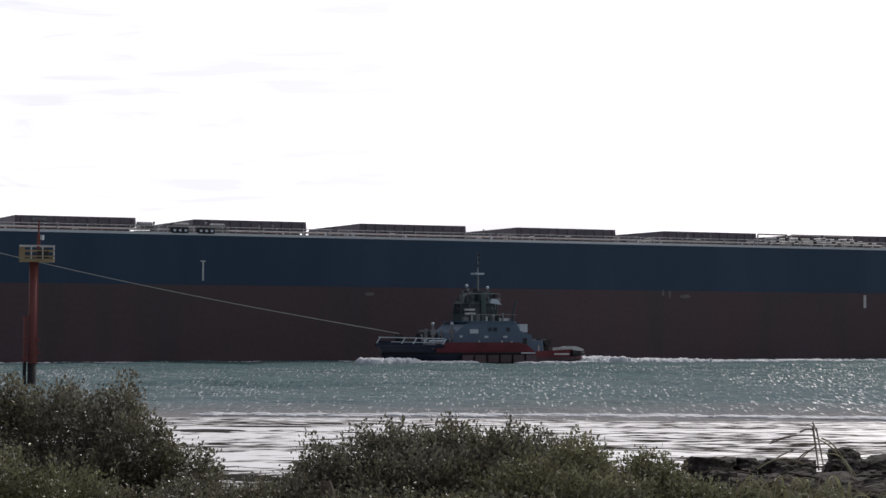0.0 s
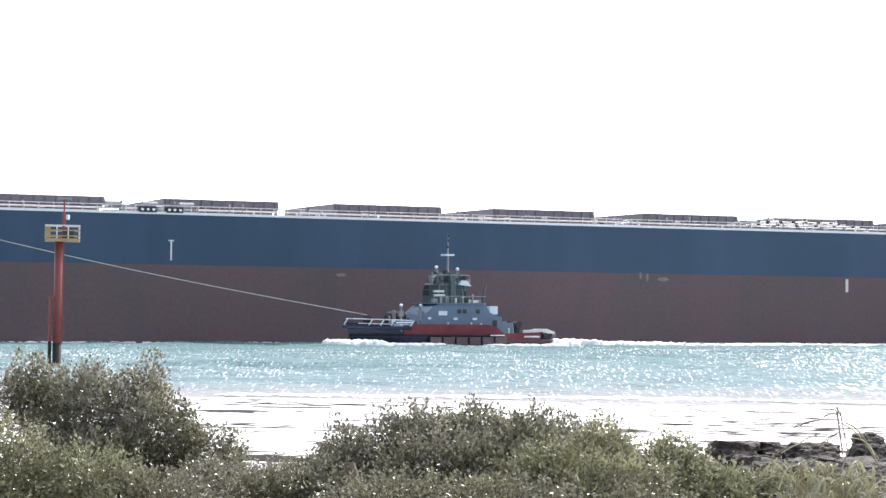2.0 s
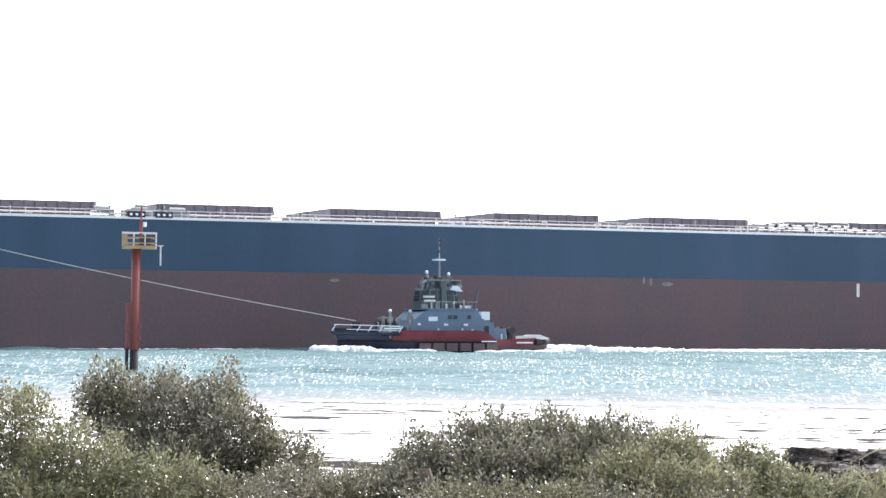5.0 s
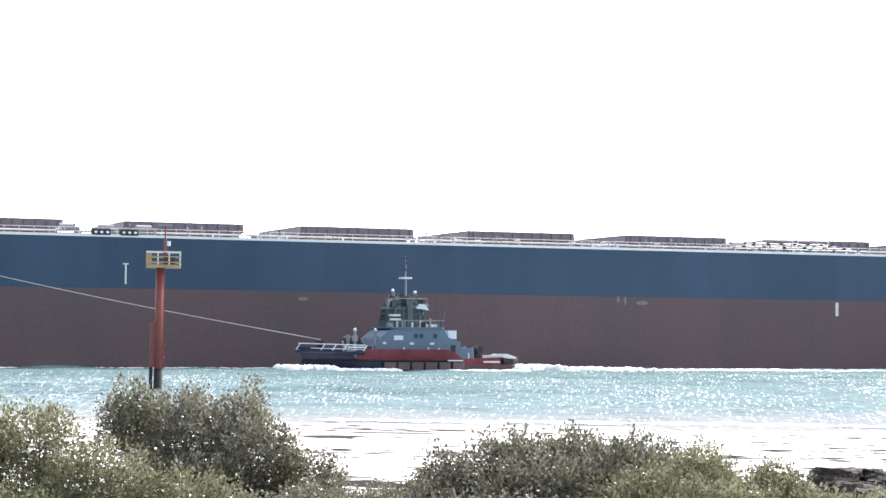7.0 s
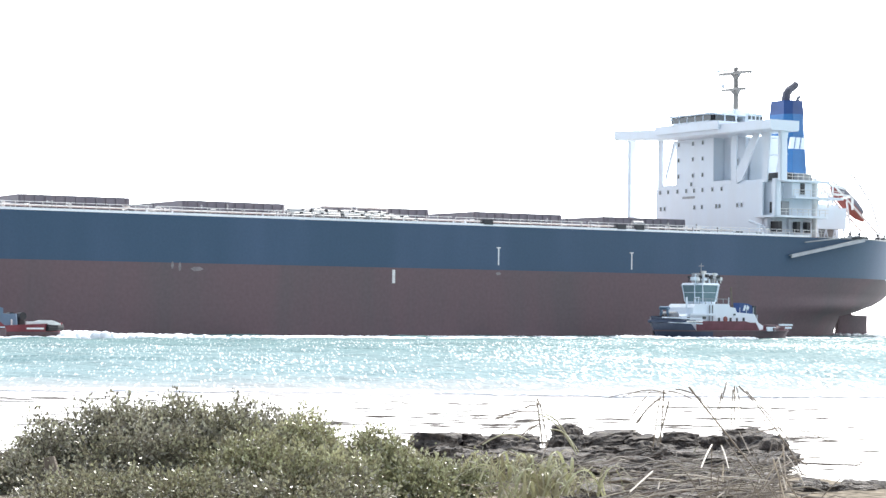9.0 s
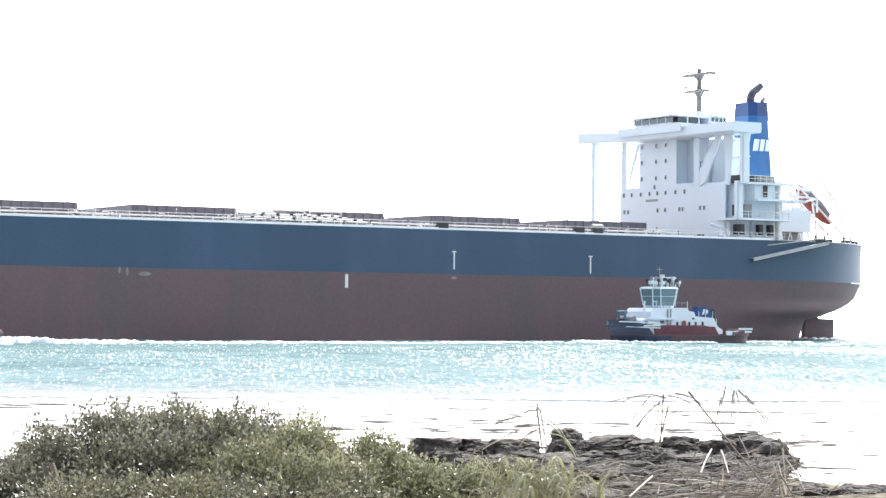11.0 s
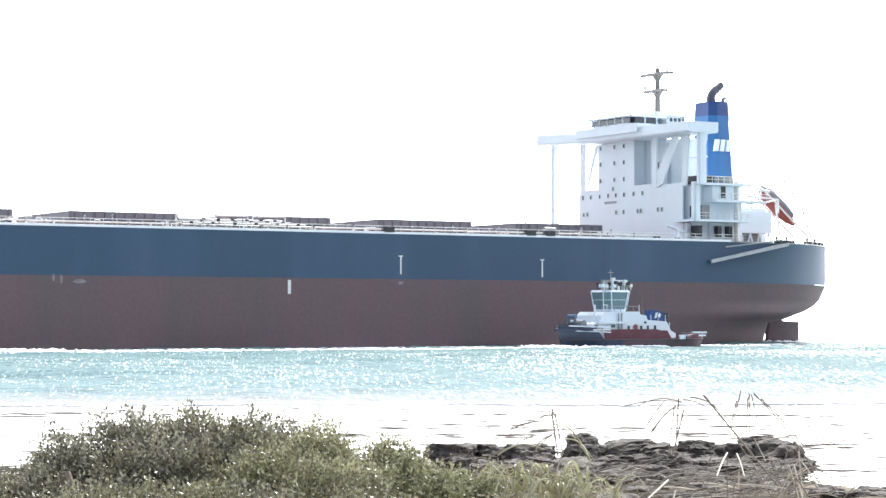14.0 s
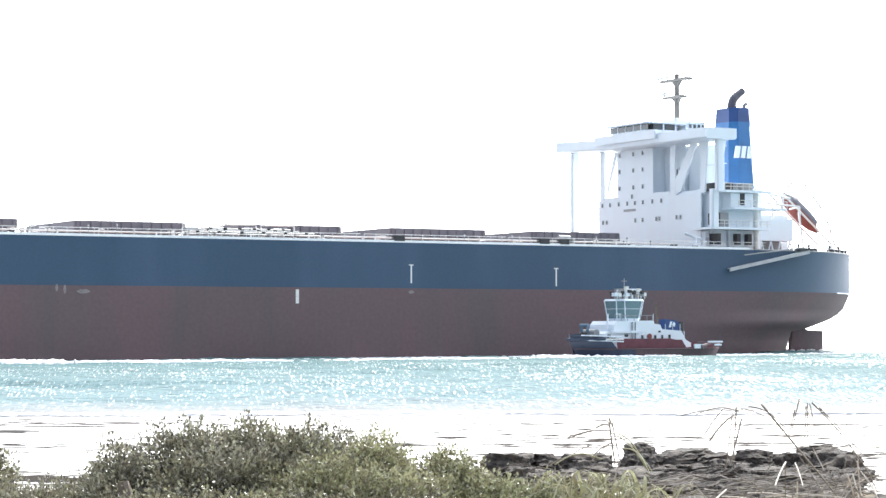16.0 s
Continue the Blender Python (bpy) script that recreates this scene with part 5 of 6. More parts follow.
foam_a = foam("tug_wake", "white bow wave and wake of the tug", [(-2.4, 4.5, -5.6, -1.0, 0.85, 140), (4, 12, -6.6, -4.8, 0.45, 90), (18, 29, -6.3, -5.0, 0.35, 60), (28.5, 35, -5, 5, 0.95, 150), (34, 48, -5, 5, 0.6, 190), (47, 75, -4.5, 6, 0.34, 240), (75, 130, -4, 9, 0.22, 220)], 3)
foam_b = foam("tug_wake", "white bow wave and wake of the tug", [(-6.0, 2.5, -5.2, 1.0, 0.5, 80), (2, 16, -6.0, -4.5, 0.4, 90), (24.5, 36, -5, 4, 0.3, 60)], 5)
foam_c = foam("hull_wash", "thin white wash along the ship's waterline", [(-60, 195, -2.2, -0.1, 0.16, 420), (90, 195, -6.0, -0.1, 0.18, 200), (196, 204, 18, 24, 0.5, 40)], 7)


def breaker():
    """A thin line of foam where the chop meets the flat."""
    rng = random.Random(12)
    s = Shape()
    for _ in range(650):
        x = rng.uniform(-12, 62)
        y = 109.0 - 0.10 * x + rng.gauss(0, 0.7) + 0.8 * math.sin(x * 0.21)
        s.ball((x, y, TIDE + 0.05), rng.uniform(0.2, 0.9), rng.uniform(0.1, 0.3), rng.uniform(0.03, 0.11), 6, 4)
    tagged(part("shore_foam", s, FOAM, smooth=True), "thin line of foam at the edge of the flat", "foam", kind="stuff")


breaker()


def mud_bar(x, y, rx, ry, h):
    """A low dark hump of mud left on the flat."""
    z = bank(x, y)
    rows = []
    for k in range(7):
        u = k / 6
        rows.append([(x + rx * u * math.cos(q) * (1 + 0.3 * math.sin(3 * q)), y + ry * u * math.sin(q), z - 0.1 + (h + 0.1) * (1 - u * u)) for q in (2 * math.pi * j / 20 for j in range(20))])
    tagged(part("mud_bank", Shape().grid(rows, True), MUD, smooth=True), "low dark hump of wet mud", "mud", kind="structure")


for m in ((-9.1, 85.6, 2.2, 1.6, 0.06), (-7.4, 91.0, 3.4, 1.4, 0.05), (-2.5, 79.0, 2.2, 1.0, 0.04), (22.0, 88.0, 4.5, 1.2, 0.05)):
    mud_bar(*m)

# ---- channel marker ----


def pile():
    p = tagged(new("channel_marker"), "orange-red steel channel marker pile with yellow railed platform", "channel marker")
    p.matrix_world = pose(-29.3, 159.2, 0, 0, 0.5, 11)
    col = part("column", Shape().tube([(-0.22, 0, 1.6), (-0.22, 0, 8.9)], 0.31, 18), PILE_RED, p, "faded orange-red steel tube", True)
    part("weld_rib", Shape().box(0.06, 0.15, -0.12, 0.05, 1.6, 8.9), PILE_RED, col)
    part("tidal_column", Shape().tube([(-0.22, 0, -5), (-0.22, 0, 1.6)], 0.32, 18), PILE_FOUL, p, "black fouled foot", True)
    side = part("side_pipe", Shape().tube([(-0.74, -0.1, 1.7), (-0.74, -0.1, 4.9)], 0.12, 8), PILE_RED, p)
    part("side_pipe_foot", Shape().tube([(-0.74, -0.1, -5), (-0.74, -0.1, 1.7)], 0.13, 8), PILE_FOUL, side)
    for z in (1.9, 3.1, 4.8):
        part("clamp", Shape().box(-0.92, -0.5, -0.3, 0.12, z, z + 0.16), PILE_RED, side)
    for z in (2.3, 3.2):
        part("step_bracket", Shape().box(0.06, 0.3, -0.25, 0.1, z, z + 0.2), PILE_RED, col)
    plat = part("platform", Shape().box(-1.25, 1.25, -1.0, 1.0, 8.9, 9.12), YELLOW, p, "weathered yellow work platform")
    for x in (-1.2, -0.4, 0.4, 1.2):
        for y in (-0.95, 0.95):
            part("rail_post", Shape().tube([(x, y, 9.12), (x, y, 10.05)], 0.05, 6), CREAM, plat)
    for z in (9.3, 9.7, 10.05):
        r = Shape()
        for y in (-0.97, 0.97):
            r.box(-1.25, 1.25, y - 0.03, y + 0.03, z - 0.04, z + 0.04, c=0.01)
        for x in (-1.22, 1.22):
            r.box(x - 0.03, x + 0.03, -0.95, 0.95, z - 0.05, z + 0.05, c=0.01)
        part("rail", r, YELLOW if z < 10 else CREAM, plat)
    part("solar_box", Shape().box(0.0, 0.85, -0.5, 0.3, 9.13, 9.85), DARK, plat)
    part("hatch_plate", Shape().box(-1.27, -0.85, -1.02, -0.99, 9.15, 9.95), YELLOW, plat)
    mast = part("mast", Shape().tube([(0.1, 0, 9.1), (0.1, 0, 10.9)], 0.13, 10).tube([(0.1, 0, 10.9), (0.12, 0, 12.1)], 0.06, 8), PILE_RED, p)
    part("lantern", Shape().tube([(0.36, -0.1, 10.5), (0.36, -0.1, 10.85)], 0.14, 10).tube([(0.1, 0, 10.6), (0.36, -0.1, 10.6)], 0.05, 5), WHITE, mast, "white navigation lantern")
    part("top_vane", Shape().box(-0.4, 0.6, -0.1, 0.1, 11.95, 12.1, c=0.03), GREY, mast)


pile()

# ---- shore plants ----


def leaf_mesh(name, lobes, count, size, seed, sprigs=0):
    """A crown of small folded leaves: twigs clustered toward the surface of overlapping lobes, thinning at the edge, with sprigs on top."""
    rng = np.random.RandomState(seed)
    lobes = np.array(lobes, float)
    vol = lobes[:, 3] * lobes[:, 5]
    pick = rng.choice(len(lobes), count // 8, p=vol / vol.sum())
    d = rng.normal(size=(len(pick), 3))
    d[:, 1] -= 0.35
    d /= np.linalg.norm(d, axis=1)[:, None]
    lump = np.array([noise.noise(Vector(q * 2.3 + 9.7 * k)) + 0.5 * noise.noise(Vector(q * 6.0 + 3.1 * k)) for q, k in zip(d, pick)])
    rad = (1 + 0.34 * lump) * (1 - 0.55 * rng.rand(len(pick)) ** 2.4)
    centre = lobes[pick, :3] + d * lobes[pick, 3:6] * rad[:, None]
    gap = np.array([noise.noise(Vector(q * 1.9 + 5.0)) + 0.6 * noise.noise(Vector(q * 4.5)) for q in centre])
    keep = gap > -0.27
    pick, d, lump, centre = pick[keep], d[keep], lump[keep], centre[keep]
    lean = d
    if sprigs:
        top = d[:, 2] > 0.45
        idx = rng.choice(np.nonzero(top)[0], sprigs)
        hgt = rng.uniform(0.05, 0.42, sprigs)
        extra = [lobes[pick[idx], :3] + d[idx] * lobes[pick[idx], 3:6] * (1 + 0.34 * lump[idx])[:, None] + np.stack([0.15 * rng.normal(size=sprigs) * hgt, 0 * hgt, hgt * s], 1) for s in (0.3, 0.65, 1.0)]
        centre = np.concatenate([centre] + extra)
        lean = np.concatenate([lean] + [d[idx] * 0.3 + [0, 0, 1.0]] * 3)
    n = len(centre) * 11
    twig = np.repeat(np.arange(len(centre)), 11)
    spread = np.where(twig < len(pick), 0.10, 0.055)[:, None]
    pos = centre[twig] + rng.normal(size=(n, 3)) * spread
    way = lean[twig] + rng.normal(size=(n, 3)) * 0.8 + [0, 0, 0.35]
    way /= np.linalg.norm(way, axis=1)[:, None]
    side = np.cross(way, rng.normal(size=(n, 3)))
    side /= np.linalg.norm(side, axis=1)[:, None]
    ln = size * rng.uniform(0.6, 1.3, n)[:, None]
    up = np.cross(side, way) * 0.12
    v = np.stack([pos, pos + way * ln * 0.5 + side * ln * 0.29 + up * ln, pos + way * ln, pos + way * ln * 0.5 - side * ln * 0.29 + up * ln], 1).reshape(-1, 3)
    me = bpy.data.meshes.new(name)
    me.vertices.add(len(v))
    me.vertices.foreach_set("co", v.ravel())
    f = np.arange(n)[:, None] * 4 + np.array([[0, 1, 2, 0, 2, 3]])
    me.loops.add(f.size)
    me.loops.foreach_set("vertex_index", f.ravel().astype(np.int32))
    me.polygons.add(n * 2)
    me.polygons.foreach_set("loop_start", np.arange(0, n * 6, 3, dtype=np.int32))
    me.update(calc_edges=True)
    me.validate()
    return me


def bush(label, lobes, count, size, seed, mat, sprigs):
    """A shrub: several stems from the ground, limbs to each lobe, a leafy crown."""
    xs = [q[0] for q in lobes]
    cx, cy = sum(xs) / len(xs), sum(q[1] for q in lobes) / len(lobes)
    plant = tagged(new("mangrove_bush"), label, "bush", "mangrove bushes on the bank")
    base = bank(cx, cy) - 0.1
    plant.location = (cx, cy, base)
    rng = random.Random(seed)
    trunk = Shape().tube([(0, 0, 0), (0.05, 0, 0.35), (-0.05, 0.1, 0.7)], 0.16, 8, 0.1)
    part("trunk", trunk, BARK, plant)
    for x, y, z, rx, ry, rz in lobes:
        p = Vector((x - cx, y - cy, z - base))
        limb = Shape()
        a = Vector((p.x * 0.8, p.y * 0.8, bank(cx + p.x * 0.8, cy + p.y * 0.8) - base - 0.05))
        m = a.lerp(p, 0.5) + Vector((rng.uniform(-0.2, 0.2), rng.uniform(-0.2, 0.2), -0.1))
        limb.tube([a, m, p], 0.055, 6, 0.03)
        for _ in range(7):
            q = p + Vector((rng.uniform(-1, 1) * rx, rng.uniform(-1, 1) * ry, rng.uniform(-0.2, 1) * rz)) * 0.8
            limb.tube([m.lerp(p, rng.random()), p.lerp(q, 0.5) + Vector((0, 0, 0.05)), q], 0.022, 4, 0.006)
        part("limb", limb, BARK, plant)
    crown = part("crown", leaf_mesh("crown", [(x - cx, y - cy, z - base, a, b, c) for x, y, z, a, b, c in lobes], count, size, seed, sprigs), mat, plant, "dense small olive-green leaves")
    crown["kind"] = "stuff"
    return plant


def lobe(px, z, rx, rz, d=40.0, ry=None):
    return (px, d, z, rx, ry or max(0.7, rx), rz)


bush("tall grey-green mangrove bush on the muddy bank", [lobe(-8.3, 2.25, 0.60, 0.70, 42), lobe(-6.15, 2.35, 0.50, 0.52, 42), lobe(-7.2, 1.95, 1.0, 0.85, 41.5), lobe(-5.7, 1.65, 0.75, 0.62, 41), lobe(-4.75, 1.25, 0.62, 0.5, 41), lobe(-6.9, 1.0, 1.4, 0.8, 41)], 42000, 0.080, 21, LEAF, 60)
bush("leafy olive-green mangrove bush on the muddy bank", [lobe(-9.3, 1.95, 0.85, 0.72, 38.5), lobe(-10.5, 1.70, 0.9, 0.8, 38.5), lobe(-8.1, 1.35, 1.0, 0.7, 38), lobe(-6.4, 0.95, 1.0, 0.6, 38), lobe(-11.7, 1.5, 1.0, 0.9, 38.5), lobe(-9.0, 0.7, 1.8, 0.7, 37.5), lobe(-11.0, 0.7, 1.4, 0.7, 37.5)], 54000, 0.078, 22, LEAF_LIGHT, 50)
bush("rounded dark olive mangrove bush beside the flat", [lobe(-1.4, 1.46, 0.70, 0.64, 41), lobe(0.0, 1.50, 0.76, 0.62, 41), lobe(1.1, 1.44, 0.73, 0.62, 41), lobe(-2.2, 1.25, 0.62, 0.42, 40.5), lobe(-0.7, 1.45, 0.7, 0.62, 40.6), lobe(0.6, 1.48, 0.7, 0.62, 40.6), lobe(1.8, 1.30, 0.6, 0.6, 40.6), lobe(-0.6, 1.05, 1.3, 0.8, 40), lobe(0.9, 1.0, 1.2, 0.8, 40)], 66000, 0.078, 23, LEAF, 70)
bush("low yellowish green bush on the bank", [lobe(2.45, 1.36, 0.62, 0.60, 40), lobe(3.5, 1.20, 0.72, 0.50, 39.5), lobe(5.2, 0.78, 0.62, 0.40, 39), lobe(1.5, 1.05, 0.9, 0.55, 39), lobe(4.3, 0.95, 0.65, 0.42, 39), lobe(2.7, 0.8, 1.2, 0.7, 38.5), lobe(4.3, 0.6, 1.0, 0.5, 38.5)], 44000, 0.076, 24, LEAF_LIGHT, 50)
bush("low brownish bush at the foot of the bank", [lobe(-3.2, 0.72, 0.9, 0.5, 40), lobe(-4.4, 0.80, 0.9, 0.52, 39.5), lobe(-5.3, 0.7, 0.9, 0.5, 38), lobe(-1.4, 0.65, 1.2, 0.5, 38), lobe(0.4, 0.7, 1.2, 0.55, 37.6), lobe(2.4, 0.65, 1.3, 0.55, 37.5), lobe(-2.4, 0.95, 0.45, 0.4, 39.6)], 44000, 0.076, 25, LEAF, 15)

# ---- rocks ----


def rock_mesh(seed):
    """A slab of layered rock with ragged, undercut ledges."""
    rng = random.Random(seed)
    bm = bmesh.new()
    bmesh.ops.create_icosphere(bm, subdivisions=4, radius=1.0)
    off = Vector((rng.uniform(0, 99), rng.uniform(0, 99), rng.uniform(0, 99)))
    for v in bm.verts:
        c = v.co.copy()
        r = 1 + 0.32 * noise.noise(c * 1.3 + off) + 0.2 * noise.noise(c * 3.1 + off) + 0.12 * noise.noise(c * 7.0 + off)
        layer = noise.noise(Vector((0.6 * c.x, 0.6 * c.y, 7.0 * c.z)) + off)
        c = Vector((c.x * r * (1 + 0.16 * layer), c.y * r * (1 + 0.16 * layer), c.z * r))
        c.z = max(-0.7, min(0.72 + 0.18 * noise.noise(c * 2.2 + off), c.z))
        v.co = c
    me = bpy.data.meshes.new("rock")
    bm.to_mesh(me)
    bm.free()
    me.materials.append(ROCK)
    return me


ROCKS = [rock_mesh(40 + i) for i in range(7)]


def rock(x, y, z, sx, sy, sz, turn, k):
    ob = new("rock", ROCKS[k % 7])
    ob.matrix_world = Matrix.LocRotScale((x, y, z), Euler((radians(random.uniform(-9, 9)), radians(random.uniform(-9, 9)), radians(turn))), (sx, sy, sz))
    tagged(ob, "dark rough layered rock on the shore", "rock", "rocks of the shore ledge")


random.seed(5)
for i in range(64):
    u = i / 63
    x = 6.3 + 7.9 * u + random.uniform(-0.3, 0.3)
    y = 52.5 + random.uniform(-2.4, 2.0)
    crest = 1.10 if u > 0.42 else 0.92
    z = crest - 0.09 * (54.5 - y) + random.uniform(-0.22, 0.12) - (0.22 if 0.30 < u < 0.42 else 0)
    rock(x, y, z - 0.20, random.uniform(0.22, 0.6), random.uniform(0.25, 0.6), random.uniform(0.18, 0.40), random.uniform(0, 180), i)
for i in range(60):
    x, y = random.uniform(7.6, 14.6), random.uniform(44.0, 51.0)
    if x > 0.29 * y - 0.5:
        x -= 2.6
    rock(x, y, bank(x, y) + random.uniform(-0.05, 0.15), random.uniform(0.22, 0.7), random.uniform(0.25, 0.6), random.uniform(0.12, 0.30), random.uniform(0, 180), i + 3)
for i in range(12):
    rock(12.1 + 0.13 * i, 41.2 + random.uniform(-0.5, 0.5), 0.62, random.uniform(0.2, 0.42), 0.3, random.uniform(0.1, 0.2), random.uniform(0, 180), i)

for i in range(30):
    x, y = random.uniform(5.7, 8.2), random.uniform(43.0, 49.0)
    rock(x, y, bank(x, y) + random.uniform(0.0, 0.22), random.uniform(0.25, 0.55), random.uniform(0.25, 0.5), random.uniform(0.16, 0.34), random.uniform(0, 180), i + 1)
rock(13.9, 51.0, 0.72, 0.62, 0.55, 0.50, 20, 4)
rock(13.2, 51.4, 0.70, 0.55, 0.5, 0.48, 70, 2)

# ---- dry stems and blades before the rocks ----


def arc(a, b, bend, n=9):
    a, b = Vector(a), Vector(b)
    return [a.lerp(b, k / n) + Vector((0, 0, bend * math.sin(math.pi * k / n))) for k in range(n + 1)]


def stem(a, b, bend, r, mat):
    """One dry twig or bent stalk."""
    lab = {STRAW: "thin dry brown stalk", BLADE: "arching green blade", DRY: "pale bleached dead twig"}[mat]
    s = Shape().tube(arc(a, b, bend), r * (0.75 if mat is DRY else 1.0), 5, r * 0.7)
    if mat is DRY:
        tagged(part("dead_twig", s, mat), lab + " over the rocks", "twig", "dead twigs before the rocks")
    else:
        part("stalk", s, mat, shrub_a if a[0] > 5.6 else shrub_b, lab)


shrub_a = tagged(new("dried_shrub"), "leafless dried shrub of thin arching stalks over rocks", "shrub")
shrub_b = tagged(new("dried_shrub"), "small dried shrub with bent twigs and green blade", "shrub")
DRY = material("bleached_dead_wood", (0.62, 0.56, 0.48), 0.7, vary=0.25, scale=5, fine=40)
stem((6.49, 27.33, 3.04), (7.81, 27.73, 1.55), 0.00, 0.014, STRAW)
stem((5.77, 25.29, 3.06), (5.96, 24.56, 2.94), 0.03, 0.008, STRAW)
stem((5.46, 27.26, 2.91), (6.30, 27.47, 2.93), 0.05, 0.007, STRAW)
stem((5.65, 26.82, 2.68), (5.81, 26.47, 3.01), 0.02, 0.009, STRAW)
stem((5.69, 26.65, 2.62), (6.01, 26.76, 2.92), 0.05, 0.011, STRAW)
stem((5.93, 26.54, 3.00), (5.88, 25.99, 2.82), 0.02, 0.007, STRAW)
stem((5.97, 26.16, 2.91), (5.80, 26.03, 2.37), 0.00, 0.012, STRAW)
stem((6.01, 26.87, 2.90), (6.11, 27.66, 2.26), 0.00, 0.008, STRAW)
stem((6.89, 27.22, 2.97), (6.83, 27.31, 2.64), 0.00, 0.010, STRAW)
stem((6.72, 26.01, 3.05), (6.61, 25.66, 2.65), 0.00, 0.010, STRAW)
stem((6.49, 25.06, 3.06), (6.37, 24.31, 2.80), 0.02, 0.008, STRAW)
stem((6.80, 26.04, 3.10), (7.22, 25.63, 2.51), 0.03, 0.010, STRAW)
stem((6.95, 25.79, 2.56), (7.95, 26.16, 2.43), 0.10, 0.008, STRAW)
stem((7.29, 26.06, 2.52), (7.60, 26.07, 2.02), 0.06, 0.010, STRAW)
stem((6.36, 25.59, 2.42), (6.06, 24.88, 2.20), 0.02, 0.013, DRY)
stem((6.52, 25.77, 2.40), (6.46, 25.18, 2.17), 0.02, 0.010, DRY)
stem((6.65, 26.19, 2.15), (6.84, 26.97, 1.89), 0.00, 0.012, DRY)
stem((6.72, 26.58, 1.97), (7.15, 25.94, 1.97), 0.01, 0.012, DRY)
stem((6.28, 27.23, 1.94), (7.00, 27.54, 1.84), 0.03, 0.011, DRY)
stem((7.37, 26.56, 2.20), (7.70, 27.14, 1.59), 0.02, 0.014, DRY)
stem((7.22, 26.67, 1.87), (7.73, 27.01, 2.15), 0.04, 0.010, STRAW)
stem((7.00, 25.71, 1.85), (7.69, 26.32, 2.21), 0.10, 0.009, STRAW)
stem((6.06, 27.45, 1.97), (5.67, 26.98, 1.75), 0.00, 0.016, DRY)
stem((5.90, 26.97, 1.92), (6.35, 27.22, 1.86), 0.01, 0.012, DRY)
stem((7.39, 25.87, 2.26), (7.80, 25.80, 1.99), 0.04, 0.008, STRAW)
stem((7.31, 25.97, 2.07), (7.73, 26.55, 1.64), 0.00, 0.009, STRAW)
stem((6.96, 26.09, 2.28), (6.96, 26.64, 2.53), 0.00, 0.006, STRAW)
stem((7.27, 25.64, 2.03), (7.41, 26.24, 2.47), 0.00, 0.006, STRAW)
stem((4.60, 27.58, 2.82), (4.66, 27.50, 2.28), 0.00, 0.014, STRAW)
stem((4.49, 26.79, 2.72), (5.06, 27.37, 2.21), 0.09, 0.010, BLADE)
stem((3.80, 27.27, 2.30), (4.27, 27.18, 2.41), 0.06, 0.010, STRAW)
stem((3.92, 26.04, 2.52), (4.09, 25.73, 2.63), 0.01, 0.008, STRAW)
stem((4.31, 27.14, 2.40), (4.43, 26.58, 2.59), 0.03, 0.010, STRAW)
stem((4.08, 27.68, 2.60), (4.40, 27.26, 2.73), 0.02, 0.009, STRAW)
stem((4.45, 27.63, 2.75), (4.56, 27.30, 2.79), 0.02, 0.012, STRAW)
stem((5.87, 27.48, 1.62), (7.05, 27.54, 1.75), 0.05, 0.010, DRY)
stem((6.37, 26.25, 1.73), (6.97, 26.12, 1.93), 0.04, 0.009, STRAW)

stem((4.51, 26.8, 2.84), (4.57, 26.6, 2.35), 0.00, 0.010, STRAW)
stem((4.48, 26.8, 2.75), (4.01, 27.1, 2.66), 0.03, 0.009, STRAW)
stem((4.49, 26.8, 2.6), (4.22, 26.6, 2.39), 0.02, 0.010, STRAW)
stem((4.51, 26.8, 2.64), (4.42, 27.1, 2.61), 0.01, 0.007, STRAW)
stem((4.37, 26.8, 2.4), (3.77, 26.6, 2.35), 0.10, 0.010, BLADE)
stem((4.58, 26.8, 2.71), (4.9, 27.1, 2.44), 0.05, 0.011, BLADE)
stem((4.84, 26.8, 2.46), (4.93, 26.6, 2.23), 0.02, 0.011, BLADE)
stem((4.63, 26.8, 2.53), (5.05, 27.1, 2.23), 0.09, 0.010, BLADE)
stem((4.39, 26.8, 2.87), (4.47, 26.6, 2.83), 0.02, 0.010, STRAW)
stem((4.47, 26.8, 2.9), (4.57, 27.1, 2.77), 0.00, 0.012, STRAW)
stem((4.6, 26.8, 2.37), (4.49, 26.6, 2.15), 0.00, 0.012, STRAW)
stem((6.05, 26.8, 3.02), (6.08, 27.1, 2.35), 0.00, 0.010, STRAW)
stem((6.02, 26.8, 2.93), (5.65, 26.6, 2.61), 0.03, 0.011, STRAW)
stem((6.08, 26.8, 2.98), (5.6, 27.1, 2.92), 0.06, 0.008, STRAW)
stem((6.2, 26.8, 3.03), (6.65, 26.6, 2.73), 0.08, 0.008, STRAW)
stem((7.09, 26.8, 3.01), (7.71, 27.1, 2.41), 0.02, 0.010, STRAW)
stem((6.84, 26.8, 3.12), (6.68, 26.6, 2.7), 0.00, 0.009, STRAW)
stem((6.94, 26.8, 3.07), (7.02, 27.1, 2.58), 0.00, 0.009, STRAW)
stem((6.97, 26.8, 3.06), (7.0, 26.6, 2.7), 0.00, 0.008, STRAW)
stem((7.58, 26.8, 2.27), (7.41, 27.1, 1.83), 0.02, 0.013, DRY)
stem((7.5, 26.8, 2.2), (7.55, 26.6, 1.8), 0.00, 0.013, DRY)
stem((7.44, 26.8, 2.81), (7.32, 27.1, 2.51), 0.00, 0.006, STRAW)
stem((7.6, 26.8, 2.23), (7.78, 26.6, 1.86), 0.03, 0.012, DRY)
stem((7.56, 26.8, 2.35), (7.7, 27.1, 1.77), 0.00, 0.010, DRY)


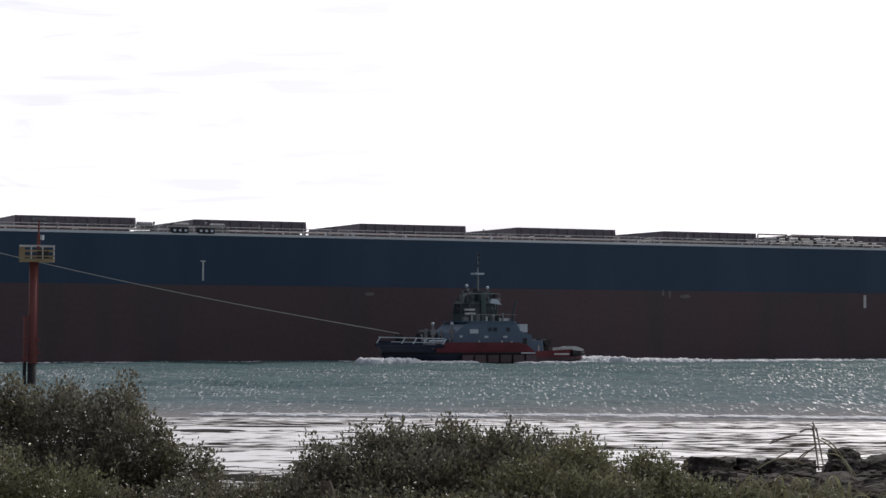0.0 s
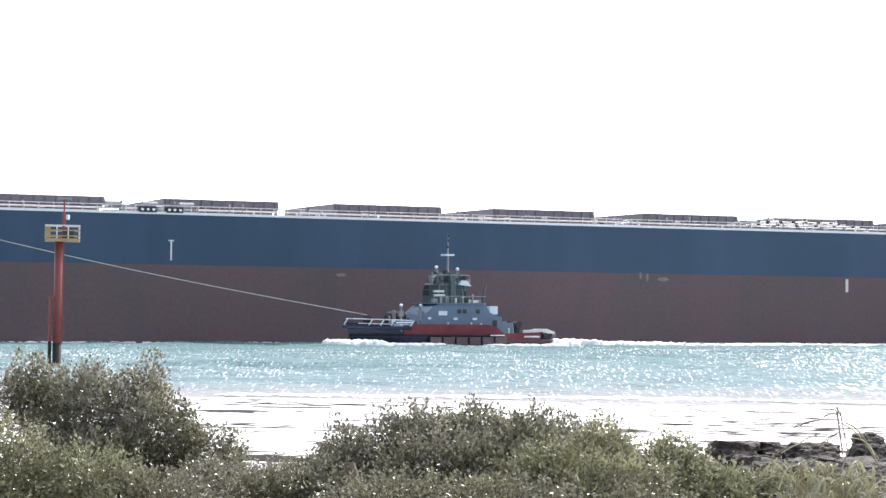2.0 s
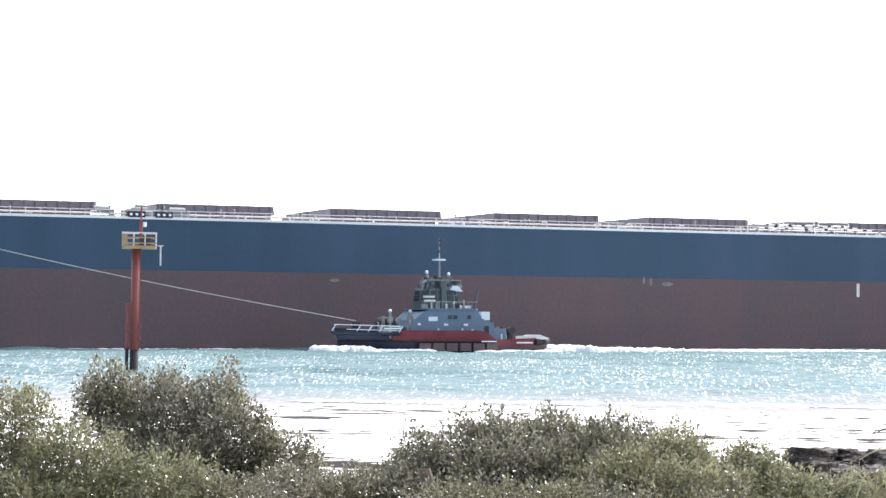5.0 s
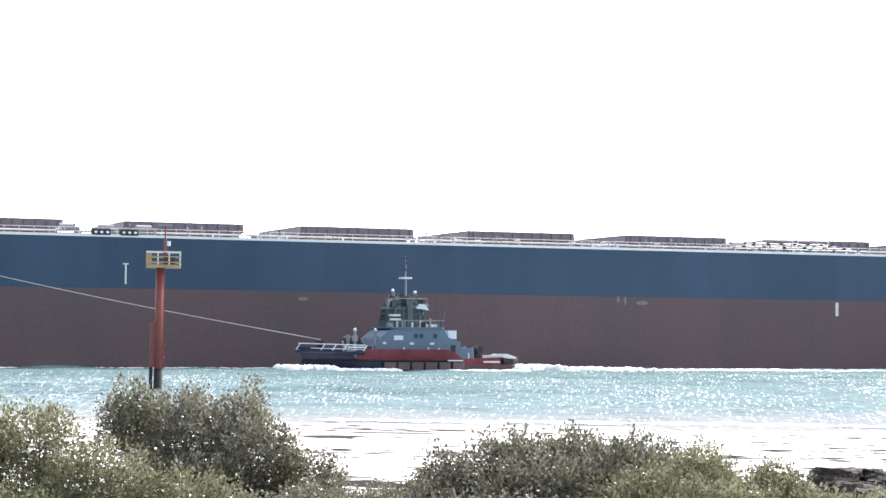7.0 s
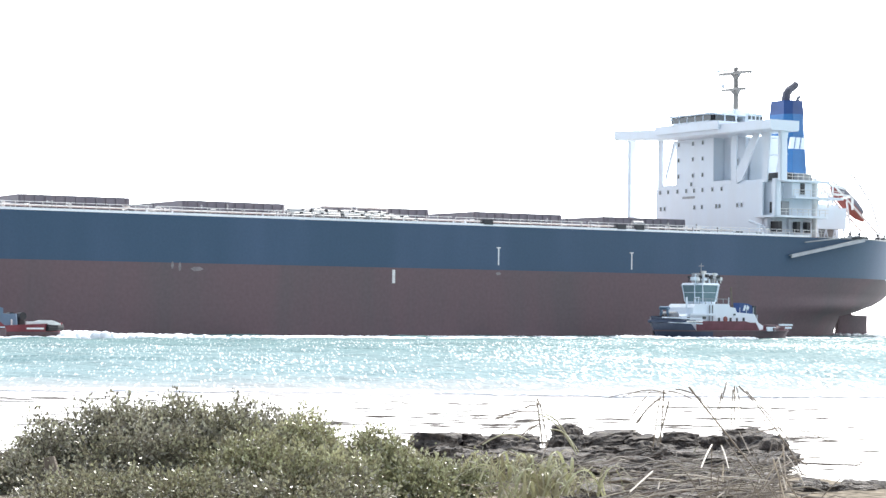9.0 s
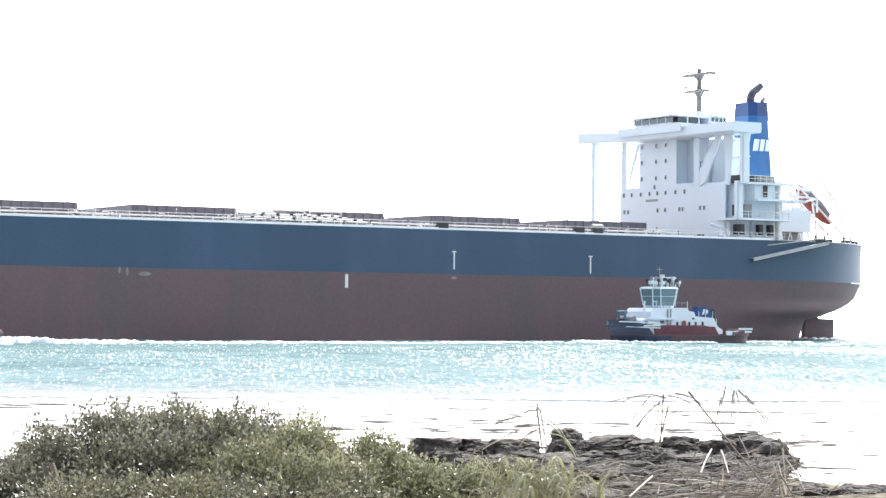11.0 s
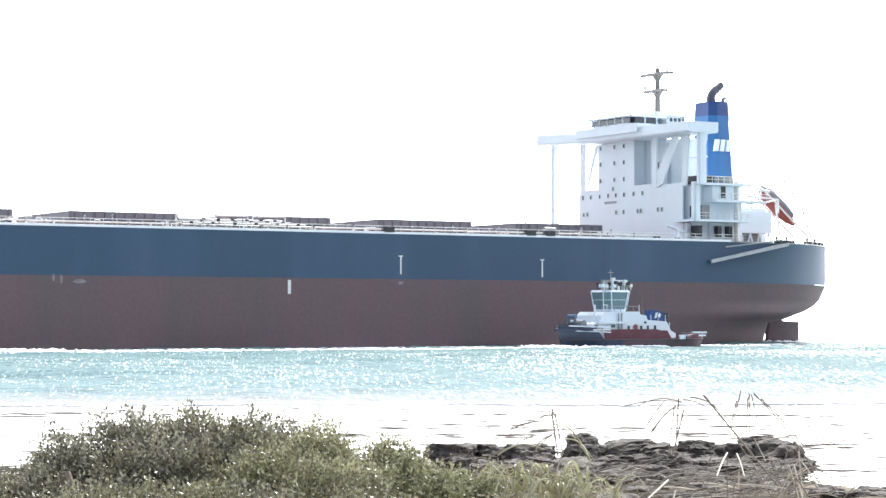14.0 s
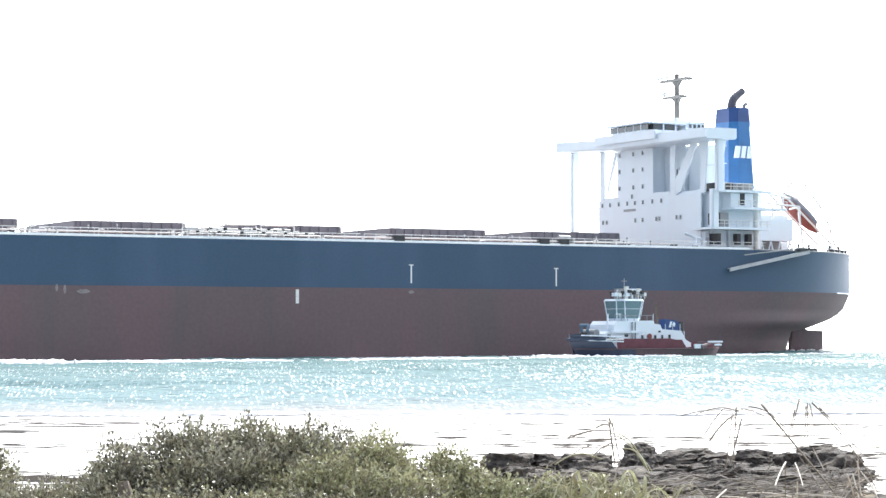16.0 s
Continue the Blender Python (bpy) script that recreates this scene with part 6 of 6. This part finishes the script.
rs = random.Random(91)
for k in range(22):
    x, y = rs.uniform(6.4, 7.9), rs.uniform(25.6, 27.4)
    h, drift = rs.uniform(0.3, 0.95), rs.gauss(0, 0.35)
    stem((x, y, 1.55), (x + drift, y + rs.uniform(-0.4, 0.4), 1.55 + h), rs.uniform(0.0, 0.12), rs.uniform(0.004, 0.008), STRAW)


def grass_clump(x, y, z, n, seed):
    """Arching strap leaves from one crown, folded along the midrib."""
    rng = random.Random(seed)
    s = Shape()
    for _ in range(n):
        a = rng.uniform(0, 2 * math.pi)
        ln, rise, w = rng.uniform(0.3, 0.72), rng.uniform(0.12, 0.42), rng.uniform(0.014, 0.03)
        o = Vector((rng.gauss(0, 0.30), rng.gauss(0, 0.2), 0))
        d, side = Vector((math.cos(a), 0.7 * math.sin(a), 0)), Vector((-math.sin(a), math.cos(a), 0.3))
        rows = []
        for k in range(7):
            u = k / 6
            p = o + d * (ln * u) + Vector((0, 0, rise * 4 * u * (0.95 - u) + 0.12 * u))
            ww = w * (1 - u * 0.85)
            rows.append([p - side * ww, p + Vector((0, 0, -ww * 0.5)), p + side * ww])
        s.grid(rows)
    ob = part("grass_clump", s, BLADE)
    ob.location = (x, y, z)
    tagged(ob, "yellow-green clump of arching strap leaves", "grass", kind="stuff")


grass_clump(4.98, 30.4, 1.62, 70, 31)
grass_clump(5.25, 30.0, 1.45, 55, 32)
grass_clump(4.8, 30.2, 1.25, 40, 33)


def litter():
    """Tangled dead sticks and matted stems over the bank before the rocks."""
    rng = random.Random(77)
    s = Shape()
    for _ in range(900):
        x, y = rng.uniform(5.0, 13.6), rng.uniform(34.0, 49.0)
        if x > 0.285 * y:
            x -= 3.0
        z = bank(x, y) + rng.uniform(0.0, 0.28)
        a, ln = rng.gauss(0, 0.5), rng.uniform(0.2, 1.0)
        p, q = Vector((x, y, z)), Vector((x + ln * math.cos(a), y + ln * math.sin(a), z + rng.gauss(0, 0.09)))
        s.tube([p, p.lerp(q, 0.5) + Vector((0, 0, rng.uniform(-0.02, 0.1))), q], rng.uniform(0.008, 0.024), 4, 0.006)
    tagged(part("dead_stick_litter", s, LITTER), "matted grey-brown dead sticks over the bank", "litter", kind="stuff")


LITTER = material("weathered_sticks", (0.25, 0.215, 0.175), 0.8, vary=0.3, scale=3, fine=30, each=0.6)
litter()
for i in range(40):
    x, y = random.uniform(7.0, 13.2), random.uniform(37.0, 44.5)
    if x > 0.28 * y:
        x -= 3.2
    rock(x, y, bank(x, y) + random.uniform(-0.06, 0.10), random.uniform(0.2, 0.55), random.uniform(0.2, 0.5), random.uniform(0.08, 0.22), random.uniform(0, 180), i + 2)


def motions():
    """Ship, tugs, tow line and wash run up the channel together."""
    a = radians(HEADING)
    ahead = Vector((-math.cos(a), -math.sin(a), 0))
    out = Vector((math.sin(a), -math.cos(a), 0))

    def along(thing, x, off, ry=0.0, z=TIDE):
        rows = []
        for i in range(33):
            t = i * 0.5
            p = Vector((SHIP_X, SHIP_Y, 0)) + ahead * (3.8779 * t - 0.00246 * t * t - x) + out * off
            rows.append((t, pose(p.x, p.y, z, 0, ry, HEADING)))
        walk(thing, rows)

    along(carrier, 0, 0, 0.09, 0.0)
    along(tug_a, 6.15, 18, 0.0, -0.1)
    along(rope, 5.2, 18, 0.0, 0.25)
    along(foam_a, 5.2, 18)
    along(tug_b, 129.2, 14, 0.0, -0.05)
    along(foam_b, 128.8, 14)
    along(foam_c, 0, 0)


motions()
